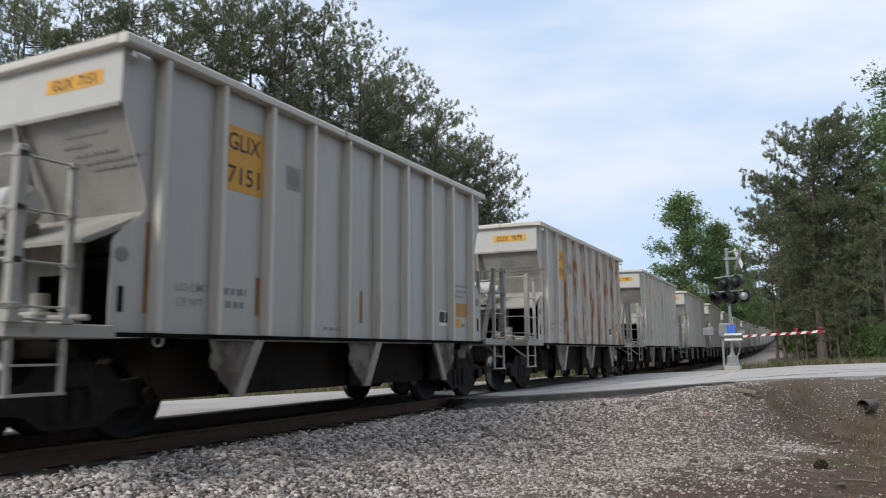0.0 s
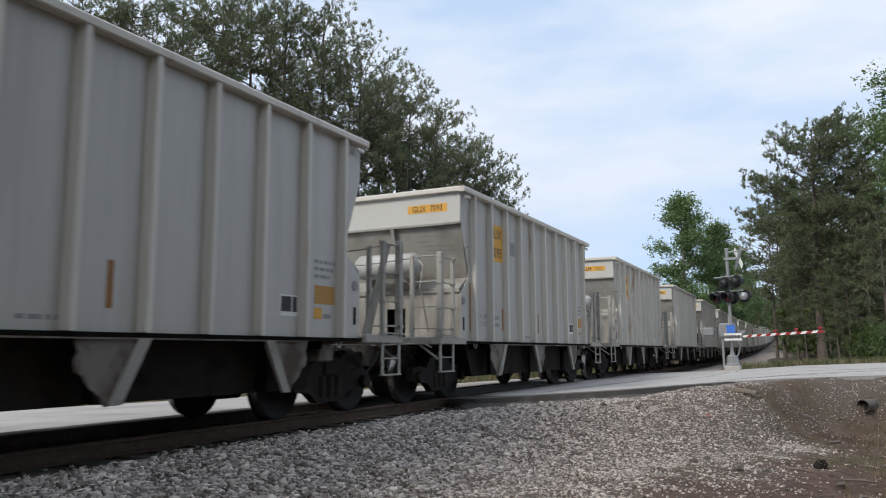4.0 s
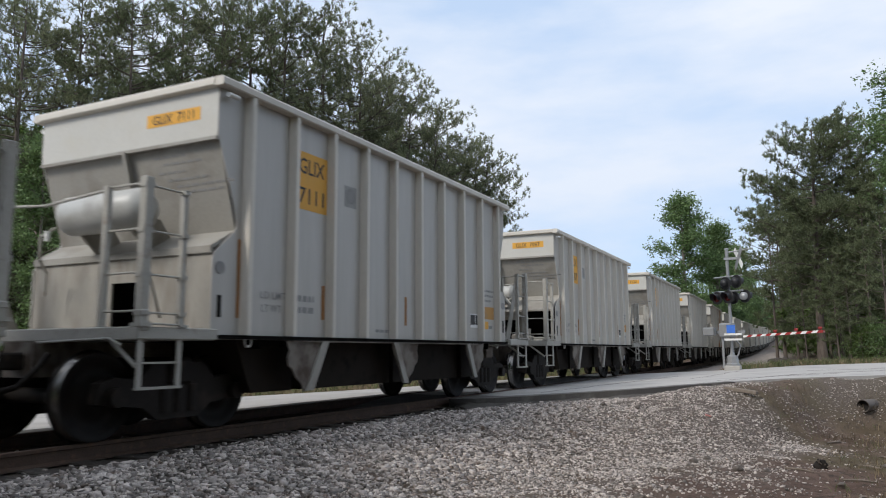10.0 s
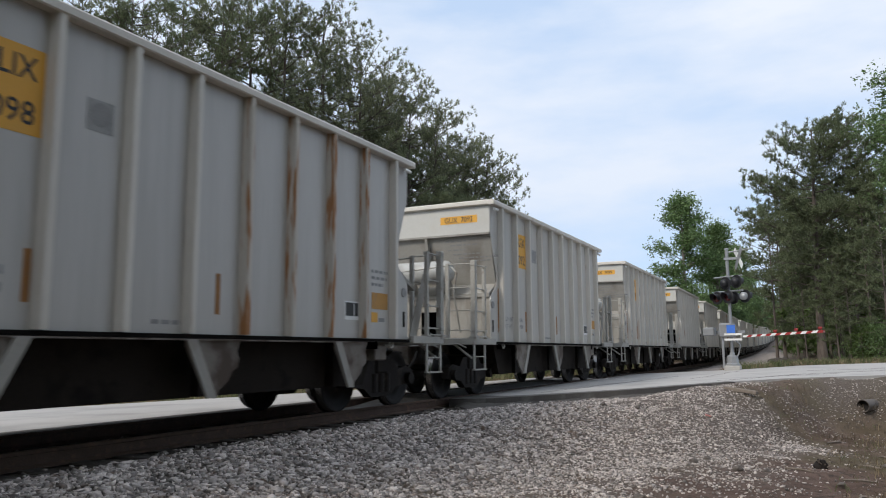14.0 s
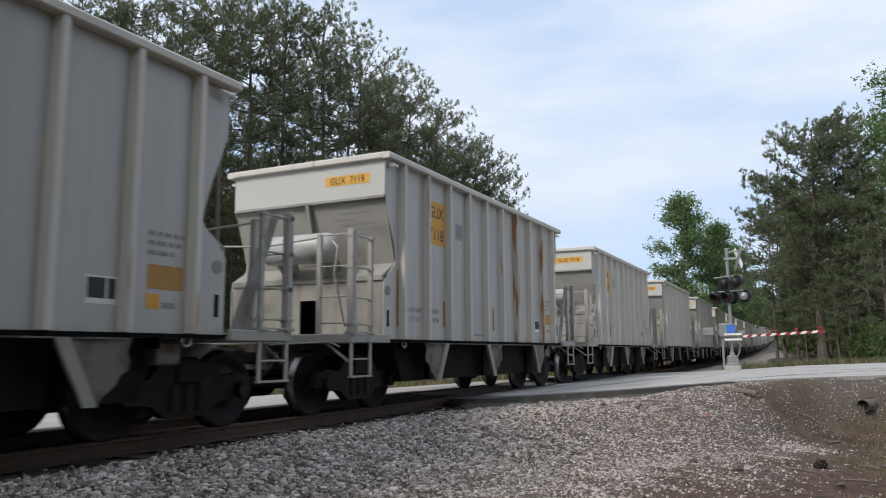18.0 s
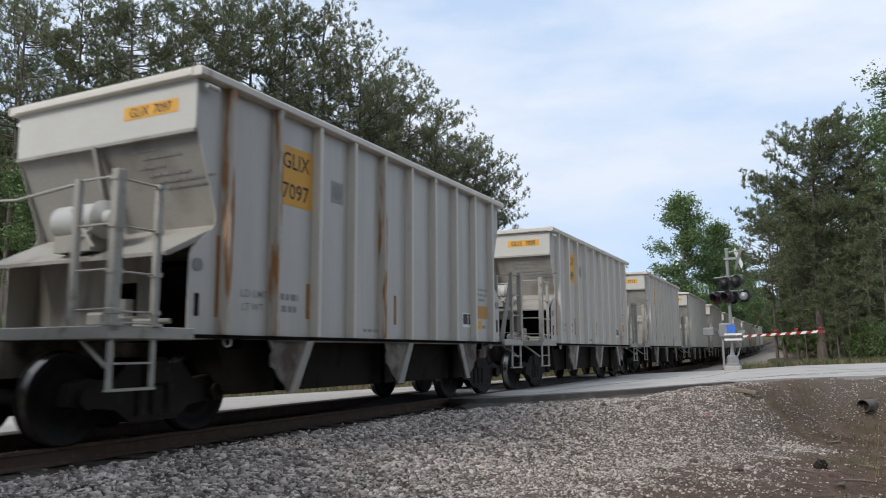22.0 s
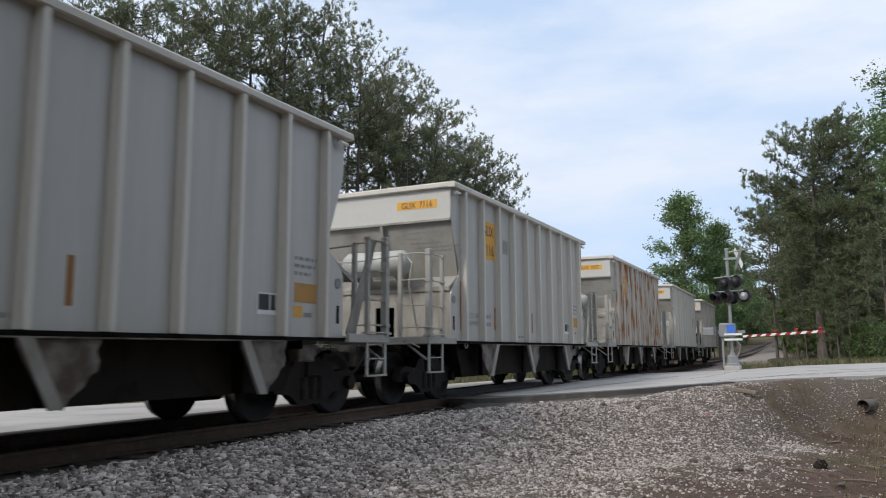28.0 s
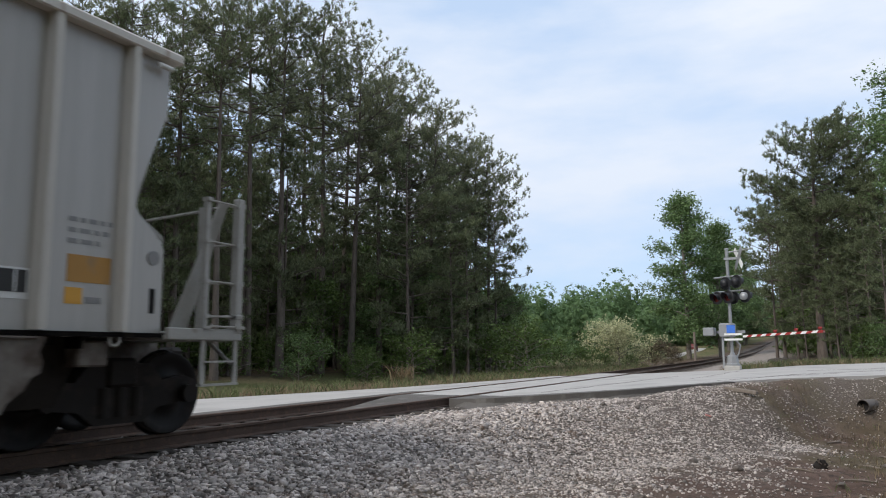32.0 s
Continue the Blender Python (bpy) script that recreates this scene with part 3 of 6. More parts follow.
def build_ballast():
    """Bed of crushed stone under the track, and the loose stones on it."""
    ys = np.concatenate([np.arange(-12, 60, 0.5), np.arange(60, 480, 6.0)])
    off = np.array([-2.6, -2.0, -1.45, -1.0, -0.6, 0, 0.6, 1.0, 1.45, 1.9, 2.5])
    zz = np.array([-0.45, -0.30, -0.19, -0.19, -0.205, -0.21, -0.205, -0.185, -0.18, -0.21, -0.42])
    P = np.array([[(float(TRACK_X(y)) + o, y, float(TRACK_Z(y)) + z) for o, z in zip(off, zz)] for y in ys])
    n, m = P.shape[:2]
    idx = np.arange(n * m).reshape(n, m)
    f = np.stack([idx[:-1, :-1], idx[:-1, 1:], idx[1:, 1:], idx[1:, :-1]], -1).reshape(-1, 4)
    M["bed"] = material("ballast_bed", (0.06, 0.046, 0.036), 0.95, spots=(0.13, 0.11, 0.095), scale=14, grain=40, vary=0.4, bump=0.8, spot_at=(0.5, 0.6))
    tagged(new("track_bed", bulk("track_bed", P.reshape(-1, 3), f, "bed")), "bed of crushed stone under the track", "track bed", kind="structure")
    rng = np.random.default_rng(11)
    N = 215000
    x = rng.uniform(1.28, 9.5, N)
    y = 3.2 + 21.0 * rng.random(N)**1.25
    dx = x - TRACK_X(y)
    e = past_edge(x, y)
    dens = (0.11 - 0.07 * smooth(5.8, 7.2, x) + 0.89 * stony(x, y)) * (0.62 + 0.38 * smooth(2.6, 4.6, x) - 0.42 * smooth(4.8, 6.6, x))
    keep = (rng.random(N) < dens) & (e < -0.05)
    x2 = rng.uniform(-0.62, 0.62, 2500)
    y2 = rng.uniform(2.0, 11.3, 2500)
    x3, y3 = rng.uniform(0.95, 1.35, 420), rng.uniform(2.0, 14.0, 420)
    x, y = np.concatenate([x[keep], x2, x3]), np.concatenate([y[keep], y2, y3])
    dx = x - TRACK_X(y)
    z = np.where(dx < 2.5, np.interp(dx, off, zz), -9.0)
    z = np.maximum(z, np.where(dx > 1.5, surface_z(x, y), -9))
    k = len(x)
    size = rng.uniform(0.011, 0.029, k) * np.where(rng.random(k) < 0.08, 1.5, 1.0)
    size = size * (1 - 0.45 * smooth(2.4, 5.0, x))
    cube = np.array([(a, b, c) for c in (-1, 1) for b in (-1, 1) for a in (-1, 1)], float) * 0.72
    tri = np.array([(0, 2, 3), (0, 3, 1), (4, 5, 7), (4, 7, 6), (0, 1, 5), (0, 5, 4), (2, 6, 7), (2, 7, 3), (0, 4, 6), (0, 6, 2), (1, 3, 7), (1, 7, 5)])
    v = cube[None] + rng.uniform(-0.50, 0.50, (k, 8, 3))
    v = v * rng.uniform((0.8, 0.5, 0.35), (1.9, 1.2, 0.9), (k, 3))[:, None] * size[:, None, None]
    a, b = rng.uniform(0, 2 * np.pi, k), rng.uniform(-1.2, 1.2, k)
    ca, sa, cb, sb = np.cos(a), np.sin(a), np.cos(b), np.sin(b)
    R = np.stack([np.stack([ca, -sa * cb, sa * sb], -1), np.stack([sa, ca * cb, -ca * sb], -1), np.stack([0 * a, sb, cb], -1)], 1)
    v = np.einsum("kij,kpj->kpi", R, v) + np.stack([x, y, z + size * 0.25], -1)[:, None]
    f = (tri[None] + 8 * np.arange(k)[:, None, None]).reshape(-1, 3)
    tagged(new("ballast_stones", bulk("ballast_stones", v.reshape(-1, 3), f, "stone")), "loose grey crushed stones beside the track", "ballast", kind="stuff")


build_ground()
build_road()
build_track()
build_ballast()


# ---- hopper cars ----
PITCH, BODY, HALF, TOP, SILL = 12.22, 8.80, 1.64, 4.05, 1.10
HB = BODY / 2
WHEEL = 0.457
AXLES = (-5.20, -3.45, 3.45, 5.20)
ROW = [("7151", 1), ("7079", 1), ("7107", 1), ("7131", 0), ("7113", 1), ("7093", 0), ("7121", 0), ("7086", 0), ("7142", 1), ("7160", 0), ("7105", 0), ("7111", 0),
       ("7087", 1), ("7120", 1), ("7137", 1), ("7098", 0), ("7092", 0), ("7099", 0), ("7141", 1), ("7133", 1), ("7118", 0), ("7114", 0), ("7123", 0), ("7088", 0),
       ("7097", 1), ("7089", 1), ("7112", 0), ("7136", 0), ("7117", 0), ("7115", 0), ("7129", 0), ("7116", 0), ("7077", 0), ("7128", 0), ("7124", 1)]


def lettering(text, size, width=None, bold=0.0, ink="ink"):
    """Flat letters in the built-in font, centred on the origin, in the plane y = 0."""
    cu = bpy.data.curves.new("lettering", "FONT")
    cu.body, cu.size, cu.align_x, cu.align_y, cu.extrude, cu.resolution_u, cu.offset = text, size, "CENTER", "CENTER", 0.0, 2, bold * size
    cu.space_line = 1.55
    ob = new("lettering", cu)
    me = bpy.data.meshes.new_from_object(ob.evaluated_get(bpy.context.evaluated_depsgraph_get()))
    bpy.data.objects.remove(ob)
    co = np.empty(len(me.vertices) * 3, np.float32)
    me.vertices.foreach_get("co", co)
    co = co.reshape(-1, 3)
    c = (co.max(0) + co.min(0)) / 2
    co -= c
    if width:
        co[:, 0] *= width / (co[:, 0].max() - co[:, 0].min())
    me.vertices.foreach_set("co", np.stack([co[:, 0], 0 * co[:, 0], co[:, 1]], -1).ravel())
    me.materials.clear()
    me.materials.append(M[ink])
    return me


SIDE_MARK = lettering("GLIX", 0.30, 0.56, 0.008)
SIDE_TEXT = [lettering(t, 0.30, 0.55, 0.008) for t, _ in ROW]
LOAD_TEXT = [lettering(t, 0.13, w, 0.004, "stencil") for t, w in (("LD LMT", 0.48), ("LT WT", 0.38))]
END_TEXT = [lettering("GLIX  " + t, 0.16, 0.66, 0.004) for t, _ in ROW]


def side_outline():
    """The end edge of a side sheet: (inward from the end, height)."""
    return [(0.03, SILL), (0.03, 1.96), (0.06, 2.03), (0.36, 2.29), (0.40, 2.35), (0.40, 2.44), (0.37, 2.56), (0.13, 3.20), (0.07, 3.36), (0.05, 3.48), (0.05, TOP - 0.06)]


def truck_parts(car, yc):
    for s in (-1, 1):
        x = s * 0.99
        prof = [(-1.08, 0.40), (-1.05, 0.60), (-0.86, 0.66), (-0.55, 0.62), (-0.38, 0.80), (0.38, 0.80), (0.55, 0.62), (0.86, 0.66), (1.05, 0.60), (1.08, 0.40), (0.72, 0.36), (0.50, 0.33), (0.30, 0.19), (-0.30, 0.19), (-0.50, 0.33), (-0.72, 0.36)]
        sh = Shape().prism([(yc + a, b) for a, b in prof], "x", x - s * 0.07, x + s * 0.07)
        for q in (-0.2, 0.0, 0.2):
            sh.rod((x + s * 0.02, yc + q, 0.26), (x + s * 0.02, yc + q, 0.56), 0.09, 10)
        for q in (-0.875, 0.875):
            sh.rod((x + s * 0.05, yc + q, WHEEL), (x + s * 0.16, yc + q, WHEEL), 0.10, 12)
        part("truck_side_frame", sh, "truck", car)
    part("truck_bolster", Shape().box(-1.1, 1.1, yc - 0.19, yc + 0.19, 0.55, 0.86, c=0.04), "truck", car)


def wheelset(car, y):
    ax = part("wheelset", Shape().rod((-1.1, 0, 0), (1.1, 0, 0), 0.085, 12), "truck", car, at=pose(0, y, WHEEL))
    prof = [(-0.065, 0.10), (-0.065, 0.17), (-0.02, 0.20), (-0.01, 0.34), (-0.05, 0.38), (-0.062, 0.445), (-0.062, 0.457), (0.045, 0.462), (0.062, 0.49), (0.075, 0.485), (0.075, 0.38), (0.02, 0.34), (0.03, 0.20), (0.075, 0.17), (0.075, 0.10)]
    for s in (-1, 1):
        sh = Shape().lathe([(-s * (w + 0.0) + s * 0.755, r) for w, r in prof], "x", 28)
        w = part("wheel", sh, "wheel", ax)
        w.data.materials.append(M["tread"])
        for p in w.data.polygons:
            c = p.center
            if math.hypot(c.y, c.z) > 0.44 and abs(p.normal.x) < 0.6:
                p.material_index = 1
    return ax


def ladder(car, name, a, b, z0, z1, rungs, bar=0.035, depth=0.05):
    """Two flat stringers with round rungs between the points a and b."""
    sh = Shape()
    for p in (a, b):
        sh.box(p[0] - bar, p[0] + bar, p[1] - bar, p[1] + bar, z0, z1, c=0.006)
    la = part(name, sh, "rail_paint", car)
    for z in rungs:
        part("rung", Shape().rod((a[0], a[1], z), (b[0], b[1], z), 0.014, 6), "rail_paint", la)
    return la


def car_end(car, s, tank):
    """One end of a car: s = -1 the leading end, 1 the trailing end. tank: the end with the large air reservoir."""
    y = lambda d: s * (HB - d)
    def yy(d0, d1):
        return (min(y(d0), y(d1)), max(y(d0), y(d1)))
    W = HALF - 0.135
    # upper fascia in a sunlit tone, sloping sheet below it in a shaded one, and the ledge
    part("end_fascia", Shape().prism([(y(0.05), 3.36), (y(0.05), TOP - 0.05), (y(0.08), TOP - 0.05), (y(0.12), 3.36)], "x", -W - 0.015, W + 0.015), "cream", car, "upper end panel of a hopper car, coloured pale as sunlit")
    part("fascia_lip", Shape().box(-W - 0.015, W + 0.015, *yy(0.03, 0.13), 3.33, 3.37), "slope", car)
    if tank:
        poly = [(y(0.10), 3.34), (y(0.40), 2.32), (y(0.02), 2.10), (y(0.02), 2.02), (y(0.06), 2.02), (y(0.06), 2.07), (y(0.46), 2.30), (y(0.14), 3.34)]
    else:
        poly = [(y(0.10), 3.34), (y(0.52), 2.36), (y(-0.28), 1.96), (y(-0.28), 1.92), (y(-0.24), 1.92), (y(0.58), 2.31), (y(0.14), 3.34)]
    part("slope_sheet", Shape().prism(poly, "x", -W, W), "slope", car, "dusty sloping end sheet with shade put into its colour")
    part("slope_brace", Shape().prism([(y(0.06), 3.34), (y(0.0), 3.34), (y(0.22), 2.55), (y(0.36), 2.45)], "x", 0.02, 0.08), "slope", car)
    # lower end panel with its opening
    d = 0.05 if tank else 0.42
    xr = W if tank else 0.62
    hole = Shape()
    def mx(a, b):
        return (min(-s * a, -s * b), max(-s * a, -s * b))
    for x0, x1, z0, z1 in ((-W, -0.08, SILL, 2.06), (0.33, xr, SILL, 2.06), (-0.08, 0.33, 1.74, 2.06)):
        hole.box(*mx(x0, x1), *yy(d, d + 0.03), z0, z1)
    part("end_panel", hole, "end_grime", car, "lower end panel streaked with brown grime")
    # dark sheet that stands for the shade behind the end opening
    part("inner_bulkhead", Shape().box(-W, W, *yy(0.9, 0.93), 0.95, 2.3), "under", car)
    # platform, striker and coupler
    part("end_platform", Shape().box(-HALF + 0.04, HALF - 0.04, *yy(-1.02, 0.05), 1.04, 1.09), "slope", car)
    part("end_beam", Shape().box(-HALF + 0.02, HALF - 0.02, *yy(-1.06, -1.0), 1.035, 1.165, c=0.01), "rail_paint", car)
    for k in (-1, 1):
        part("side_beam", Shape().box(k * (HALF - 0.02) - 0.03, k * (HALF - 0.02) + 0.03, *yy(-1.06, 0.03), 1.04, 1.165, c=0.01), "rail_paint", car)
    part("draft_sill", Shape().box(-0.24, 0.24, *yy(-1.14, 1.2), 0.66, 1.03), "chute", car)
    cp = Shape().box(-0.10, 0.10, *yy(-1.50, -1.10), 0.74, 0.92, c=0.02).box(-0.17, 0.12, *yy(-1.66, -1.42), 0.68, 0.98, c=0.05)
    part("coupler", cp, "truck", car)
    hose = [(0.42, y(-1.10), 0.90), (0.44, y(-1.22), 0.76), (0.40, y(-1.40), 0.58), (0.22, y(-1.58), 0.50)]
    part("air_hose", Shape().line(hose, 0.03, 8), "truck", car)
    part("uncoupling_lever", Shape().line([(1.5, y(-1.12), 0.98), (1.35, y(-1.14), 1.05), (0.3, y(-1.14), 1.02)], 0.014, 6), "rail_paint", car)
    # corner ladders on both sides
    for k in (-1, 1):
        x, ye = k * (HALF - 0.03), y(-0.99)
        zt = 2.66
        post = part("corner_post", Shape().box(x - 0.05, x + 0.05, ye - 0.05, ye + 0.05, 1.12, zt, c=0.008).box(x - 0.075, x + 0.075, ye - 0.075, ye + 0.075, 1.165, 1.20).box(x - 0.06, x + 0.06, ye - 0.06, ye + 0.06, 1.27, 1.33, c=0.01), "rail_paint", car)
        lad = Shape().box(x - 0.03, x + 0.03, ye - s * 0.50 - 0.03, ye - s * 0.50 + 0.03, 1.12, zt - 0.06).box(x - 0.06, x + 0.06, ye - s * 0.50 - 0.06, ye - s * 0.50 + 0.06, 1.165, 1.195)
        lad.line([(x + k * 0.05, ye - s * 0.06, 1.22), (x + k * 0.05, ye - s * 0.06, 1.19), (x + k * 0.05, ye - s * 0.44, 1.19), (x + k * 0.05, ye - s * 0.44, 1.22)], 0.012, 6)
        side = part("side_ladder", lad, "rail_paint", car)
        end = part("end_ladder", Shape().box(x - k * 0.56 - 0.035, x - k * 0.56 + 0.035, ye - 0.03, ye + 0.03, 1.12, zt - 0.04).rods([((x, ye, z), (x - k * 0.56, ye, z)) for z in (1.32, 1.70, 2.14, 2.60)], 0.012), "rail_paint", car)
        for z in (1.30, 1.68, 2.12, 2.58):
            part("rung", Shape().rod((x, ye, z), (x, ye - s * 0.50, z), 0.012, 6).box(x - 0.05, x + 0.05, ye - 0.06, ye + 0.06, z - 0.025, z + 0.025).box(x - 0.045, x + 0.045, ye - s * 0.50 - 0.04, ye - s * 0.50 + 0.04, z - 0.022, z + 0.022), "rail_paint", side)
        if k * s > 0:
            part("ladder_brace", Shape().prism([(ye - s * 0.02, 2.62), (ye - s * 0.16, 2.62), (ye - s * 0.84, 1.16), (ye - s * 0.60, 1.16)], "x", x - k * 0.14, x - k * 0.16), "slope", car)
        part("handrail", Shape().rod((x - k * 0.56, ye, zt - 0.08), (0.0, ye - s * 0.06, zt - 0.14), 0.016, 6), "rail_paint", car)
        # sill step under the corner
        st = Shape().box(x - 0.012, x + 0.012, ye - 0.03, ye + 0.03, 0.56, 1.06).box(x - 0.012, x + 0.012, ye - s * 0.50 - 0.03, ye - s * 0.50 + 0.03, 0.56, 1.06)
        st.box(x - 0.03, x + 0.03, min(ye + s * 0.03, ye - s * 0.53), max(ye + s * 0.03, ye - s * 0.53), 0.55, 0.575)
        st.box(x - 0.03, x + 0.03, min(ye, ye - s * 0.5), max(ye, ye - s * 0.5), 0.80, 0.82)
        st.rod((x - k * 0.05, ye, 0.78), (x - k * 0.42, ye, 1.04), 0.022, 6)
        part("sill_step", st, "rail_paint", car)
    if tank:
        r = 0.24
        t = Shape().lathe([(-0.72, 0.0), (-0.71, 0.10), (-0.66, 0.18), (-0.58, r), (0.58, r), (0.66, 0.18), (0.71, 0.10), (0.72, 0.0)], "x", 24).moved(pose(0.1, y(-0.22), 2.55))
        tk = part("air_reservoir", t, "tank", car, "pale cylindrical air reservoir")
        for x in (-0.35, 0.5):
            part("saddle", Shape().prism([(y(-0.34), 2.40), (y(-0.22), 2.33), (y(0.05), 2.10), (y(0.36), 2.30), (y(0.2), 2.5)], "x", x - 0.025, x + 0.025), "slope", tk)
        part("drain_valve", Shape().rod((-0.55, y(-0.50), 2.34), (-0.55, y(-0.50), 2.22), 0.03, 8), "white", tk)
        part("air_pipe", Shape().line([(-0.68, y(-0.30), 2.42), (-0.78, y(-0.42), 2.30), (-0.80, y(-0.40), 2.02), (-0.95, y(-0.2), 1.9), (-0.95, y(-0.2), 1.6)], 0.018, 6), "rail_paint", car)
        part("air_pipe", Shape().line([(0.86, y(-0.40), 2.62), (0.98, y(-0.42), 2.50), (0.90, y(-0.40), 2.10), (0.90, y(-0.10), 1.3)], 0.022, 6), "rail_paint", car)
    else:
        t = Shape().lathe([(-0.45, 0.0), (-0.44, 0.12), (-0.36, 0.20), (0.25, 0.20), (0.30, 0.22), (0.34, 0.22), (0.36, 0.10), (0.42, 0.09), (0.43, 0.0)], "x", 22).moved(pose(-s * 0.1, y(-0.15), 2.40, 0, 0, 0 if s < 0 else 180))
        tk = part("brake_cylinder", t, "tank", car, "pale brake cylinder on its bracket")
        part("flange", Shape().rod((-s * 0.42, y(-0.15), 2.40), (-s * 0.60, y(-0.15), 2.40), 0.11, 12), "tank", tk)
        part("brake_rod", Shape().rod((-s * 0.15, y(-0.38), 2.50), (-s * 0.55, y(-0.40), 2.05), 0.02, 6).rod((-s * 0.55, y(-0.38), 2.30), (-s * 0.20, y(-0.40), 2.05), 0.02, 6), "rail_paint", car)
        part("saddle", Shape().box(*mx(-0.25, 0.35), *yy(-0.28, 0.10), 2.04, 2.24), "slope", tk)
        v = Shape().box(*mx(0.72, 1.0), *yy(-0.35, -0.05), 1.10, 1.30, c=0.03).rod((-s * 0.86, y(-0.2), 1.30), (-s * 0.86, y(-0.2), 1.48), 0.09, 10)
        v.box(*mx(0.48, 0.74), *yy(-0.4, -0.2), 1.18, 1.34, c=0.03).box(*mx(1.0, 1.3), *yy(-0.25, -0.05), 1.10, 1.22, c=0.03).rod((-s * 1.0, y(-0.2), 1.24), (-s * 1.42, y(-0.1), 1.24), 0.03, 8)
        part("brake_valve", v, "slope", car)
    # end mark and stencils
    mark = part("end_mark", Shape().box(-0.43, 0.43, *yy(0.046, 0.052), 3.60, 3.76), "yellow", car, "yellow number panel", at=pose(-s * 0.82, 0, 0))
    bars = Shape()
    rng = random.Random(5)
    for i, (w, z) in enumerate(((0.5, 3.22), (0.62, 3.14), (0.42, 3.04), (0.66, 2.95), (0.9, 2.87), (0.62, 2.80))):
        dd = lambda h: 0.10 + (3.34 - h) / 1.02 * (0.30 if tank else 0.42)
        lo, hi = dd(z), dd(z + 0.028)
        x0 = 0.45 + 0.12 * i - (0.2 if i > 1 else 0)
        x = x0
        while x < x0 + w:
            ln = rng.uniform(0.05, 0.14)
            a, b = -s * x, -s * min(x + ln, x0 + w)
            bars.prism([(y(lo - 0.004), z), (y(hi - 0.004), z + 0.028), (y(hi + 0.006), z + 0.028), (y(lo + 0.006), z)], "x", min(a, b), max(a, b))
            x += ln + 0.03
    tagged(part("stencil", bars, "stencil", car), kind="stuff")


def build_car():
    car = thing("hopper_car", "grey open-top railway hopper car with yellow number panels", "hopper car", "cars of the freight train")
    for k in (-1, 1):
        xs = k * (HALF - 0.11)
        edge = side_outline()
        poly = [(-HB + d, z) for d, z in edge] + [(HB - d, z) for d, z in reversed(edge)]
        part("side_sheet", Shape().prism(poly, "x", xs - k * 0.015, xs), "paint", car)
        for i in range(10):
            y = (i - 4.5) * 0.855
            w0, w1 = 0.072, 0.042
            hat = [(xs - k * 0.01, y - w0), (xs + k * 0.10, y - w1), (xs + k * 0.11, y - w1 + 0.012), (xs + k * 0.11, y + w1 - 0.012), (xs + k * 0.10, y + w1), (xs - k * 0.01, y + w0)]
            sh = Shape().prism(hat, "z", SILL + 0.01, TOP - 0.105)
            part("side_post", sh, "post", car)
        chord = [(k * (HALF - 0.13), TOP - 0.105), (k * HALF, TOP - 0.105), (k * (HALF + 0.015), TOP - 0.09), (k * (HALF + 0.015), TOP - 0.02), (k * HALF, TOP), (k * (HALF - 0.13), TOP)]
        part("top_chord", Shape().prism(chord, "y", -HB - 0.02, HB + 0.02), "post", car)
        part("corner_lug", Shape().rod((k * (HALF - 0.02), -HB + 0.10, TOP - 0.19), (k * (HALF - 0.02), -HB + 0.28, TOP - 0.19), 0.03, 8), "white", car)
        part("corner_lug", Shape().rod((k * (HALF - 0.02), HB - 0.28, TOP - 0.19), (k * (HALF - 0.02), HB - 0.10, TOP - 0.19), 0.03, 8), "white", car)
        # sill in near-black, the shade below the side put into its colour
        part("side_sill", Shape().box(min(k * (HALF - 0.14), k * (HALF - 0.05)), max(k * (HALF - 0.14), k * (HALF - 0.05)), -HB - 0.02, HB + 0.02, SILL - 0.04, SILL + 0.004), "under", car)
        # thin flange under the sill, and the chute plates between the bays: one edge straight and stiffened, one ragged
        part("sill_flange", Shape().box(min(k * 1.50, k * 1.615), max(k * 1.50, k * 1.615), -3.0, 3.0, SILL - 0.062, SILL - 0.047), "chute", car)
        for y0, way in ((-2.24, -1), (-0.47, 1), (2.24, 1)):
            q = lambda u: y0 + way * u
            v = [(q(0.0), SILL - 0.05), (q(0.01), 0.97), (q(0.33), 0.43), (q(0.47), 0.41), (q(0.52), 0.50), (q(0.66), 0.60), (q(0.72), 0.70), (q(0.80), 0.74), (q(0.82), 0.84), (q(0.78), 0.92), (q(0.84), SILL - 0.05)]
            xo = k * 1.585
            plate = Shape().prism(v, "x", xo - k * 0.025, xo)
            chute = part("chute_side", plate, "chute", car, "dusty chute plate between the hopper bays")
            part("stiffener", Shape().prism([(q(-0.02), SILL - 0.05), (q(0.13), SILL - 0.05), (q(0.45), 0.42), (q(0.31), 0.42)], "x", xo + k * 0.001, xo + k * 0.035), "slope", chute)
        for ye in (-3.79, 3.79):
            ring = Shape().lathe([(0.014 * math.cos(a * math.pi / 3), 0.058 + 0.014 * math.sin(a * math.pi / 3)) for a in range(7)], "x", 14)
            part("tow_ring", ring.moved(pose(k * 1.57, ye, SILL - 0.07)), "rail_paint", car)
        # marks, placards and stencils on the side (its left-hand end as one faces it)
        def band(name, u0, u1, z0, z1, mat, label="", out=0.004, parent=car):
            a, b = k * (-HB + u0), k * (-HB + u1)
            return part(name, Shape().box(min(xs + k * 0.001, xs + k * out), max(xs + k * 0.001, xs + k * out), min(a, b), max(a, b), z0, z1), mat, parent, label)
        band("side_mark", 1.485, 2.188, 2.78, 3.56, "yellow", "yellow number panel")
        board = band("data_stencil", 2.63, 2.93, 2.99, 3.30, "stencil_pale", "faded grey data stencil")
        ym = k * (-HB + 2.78)
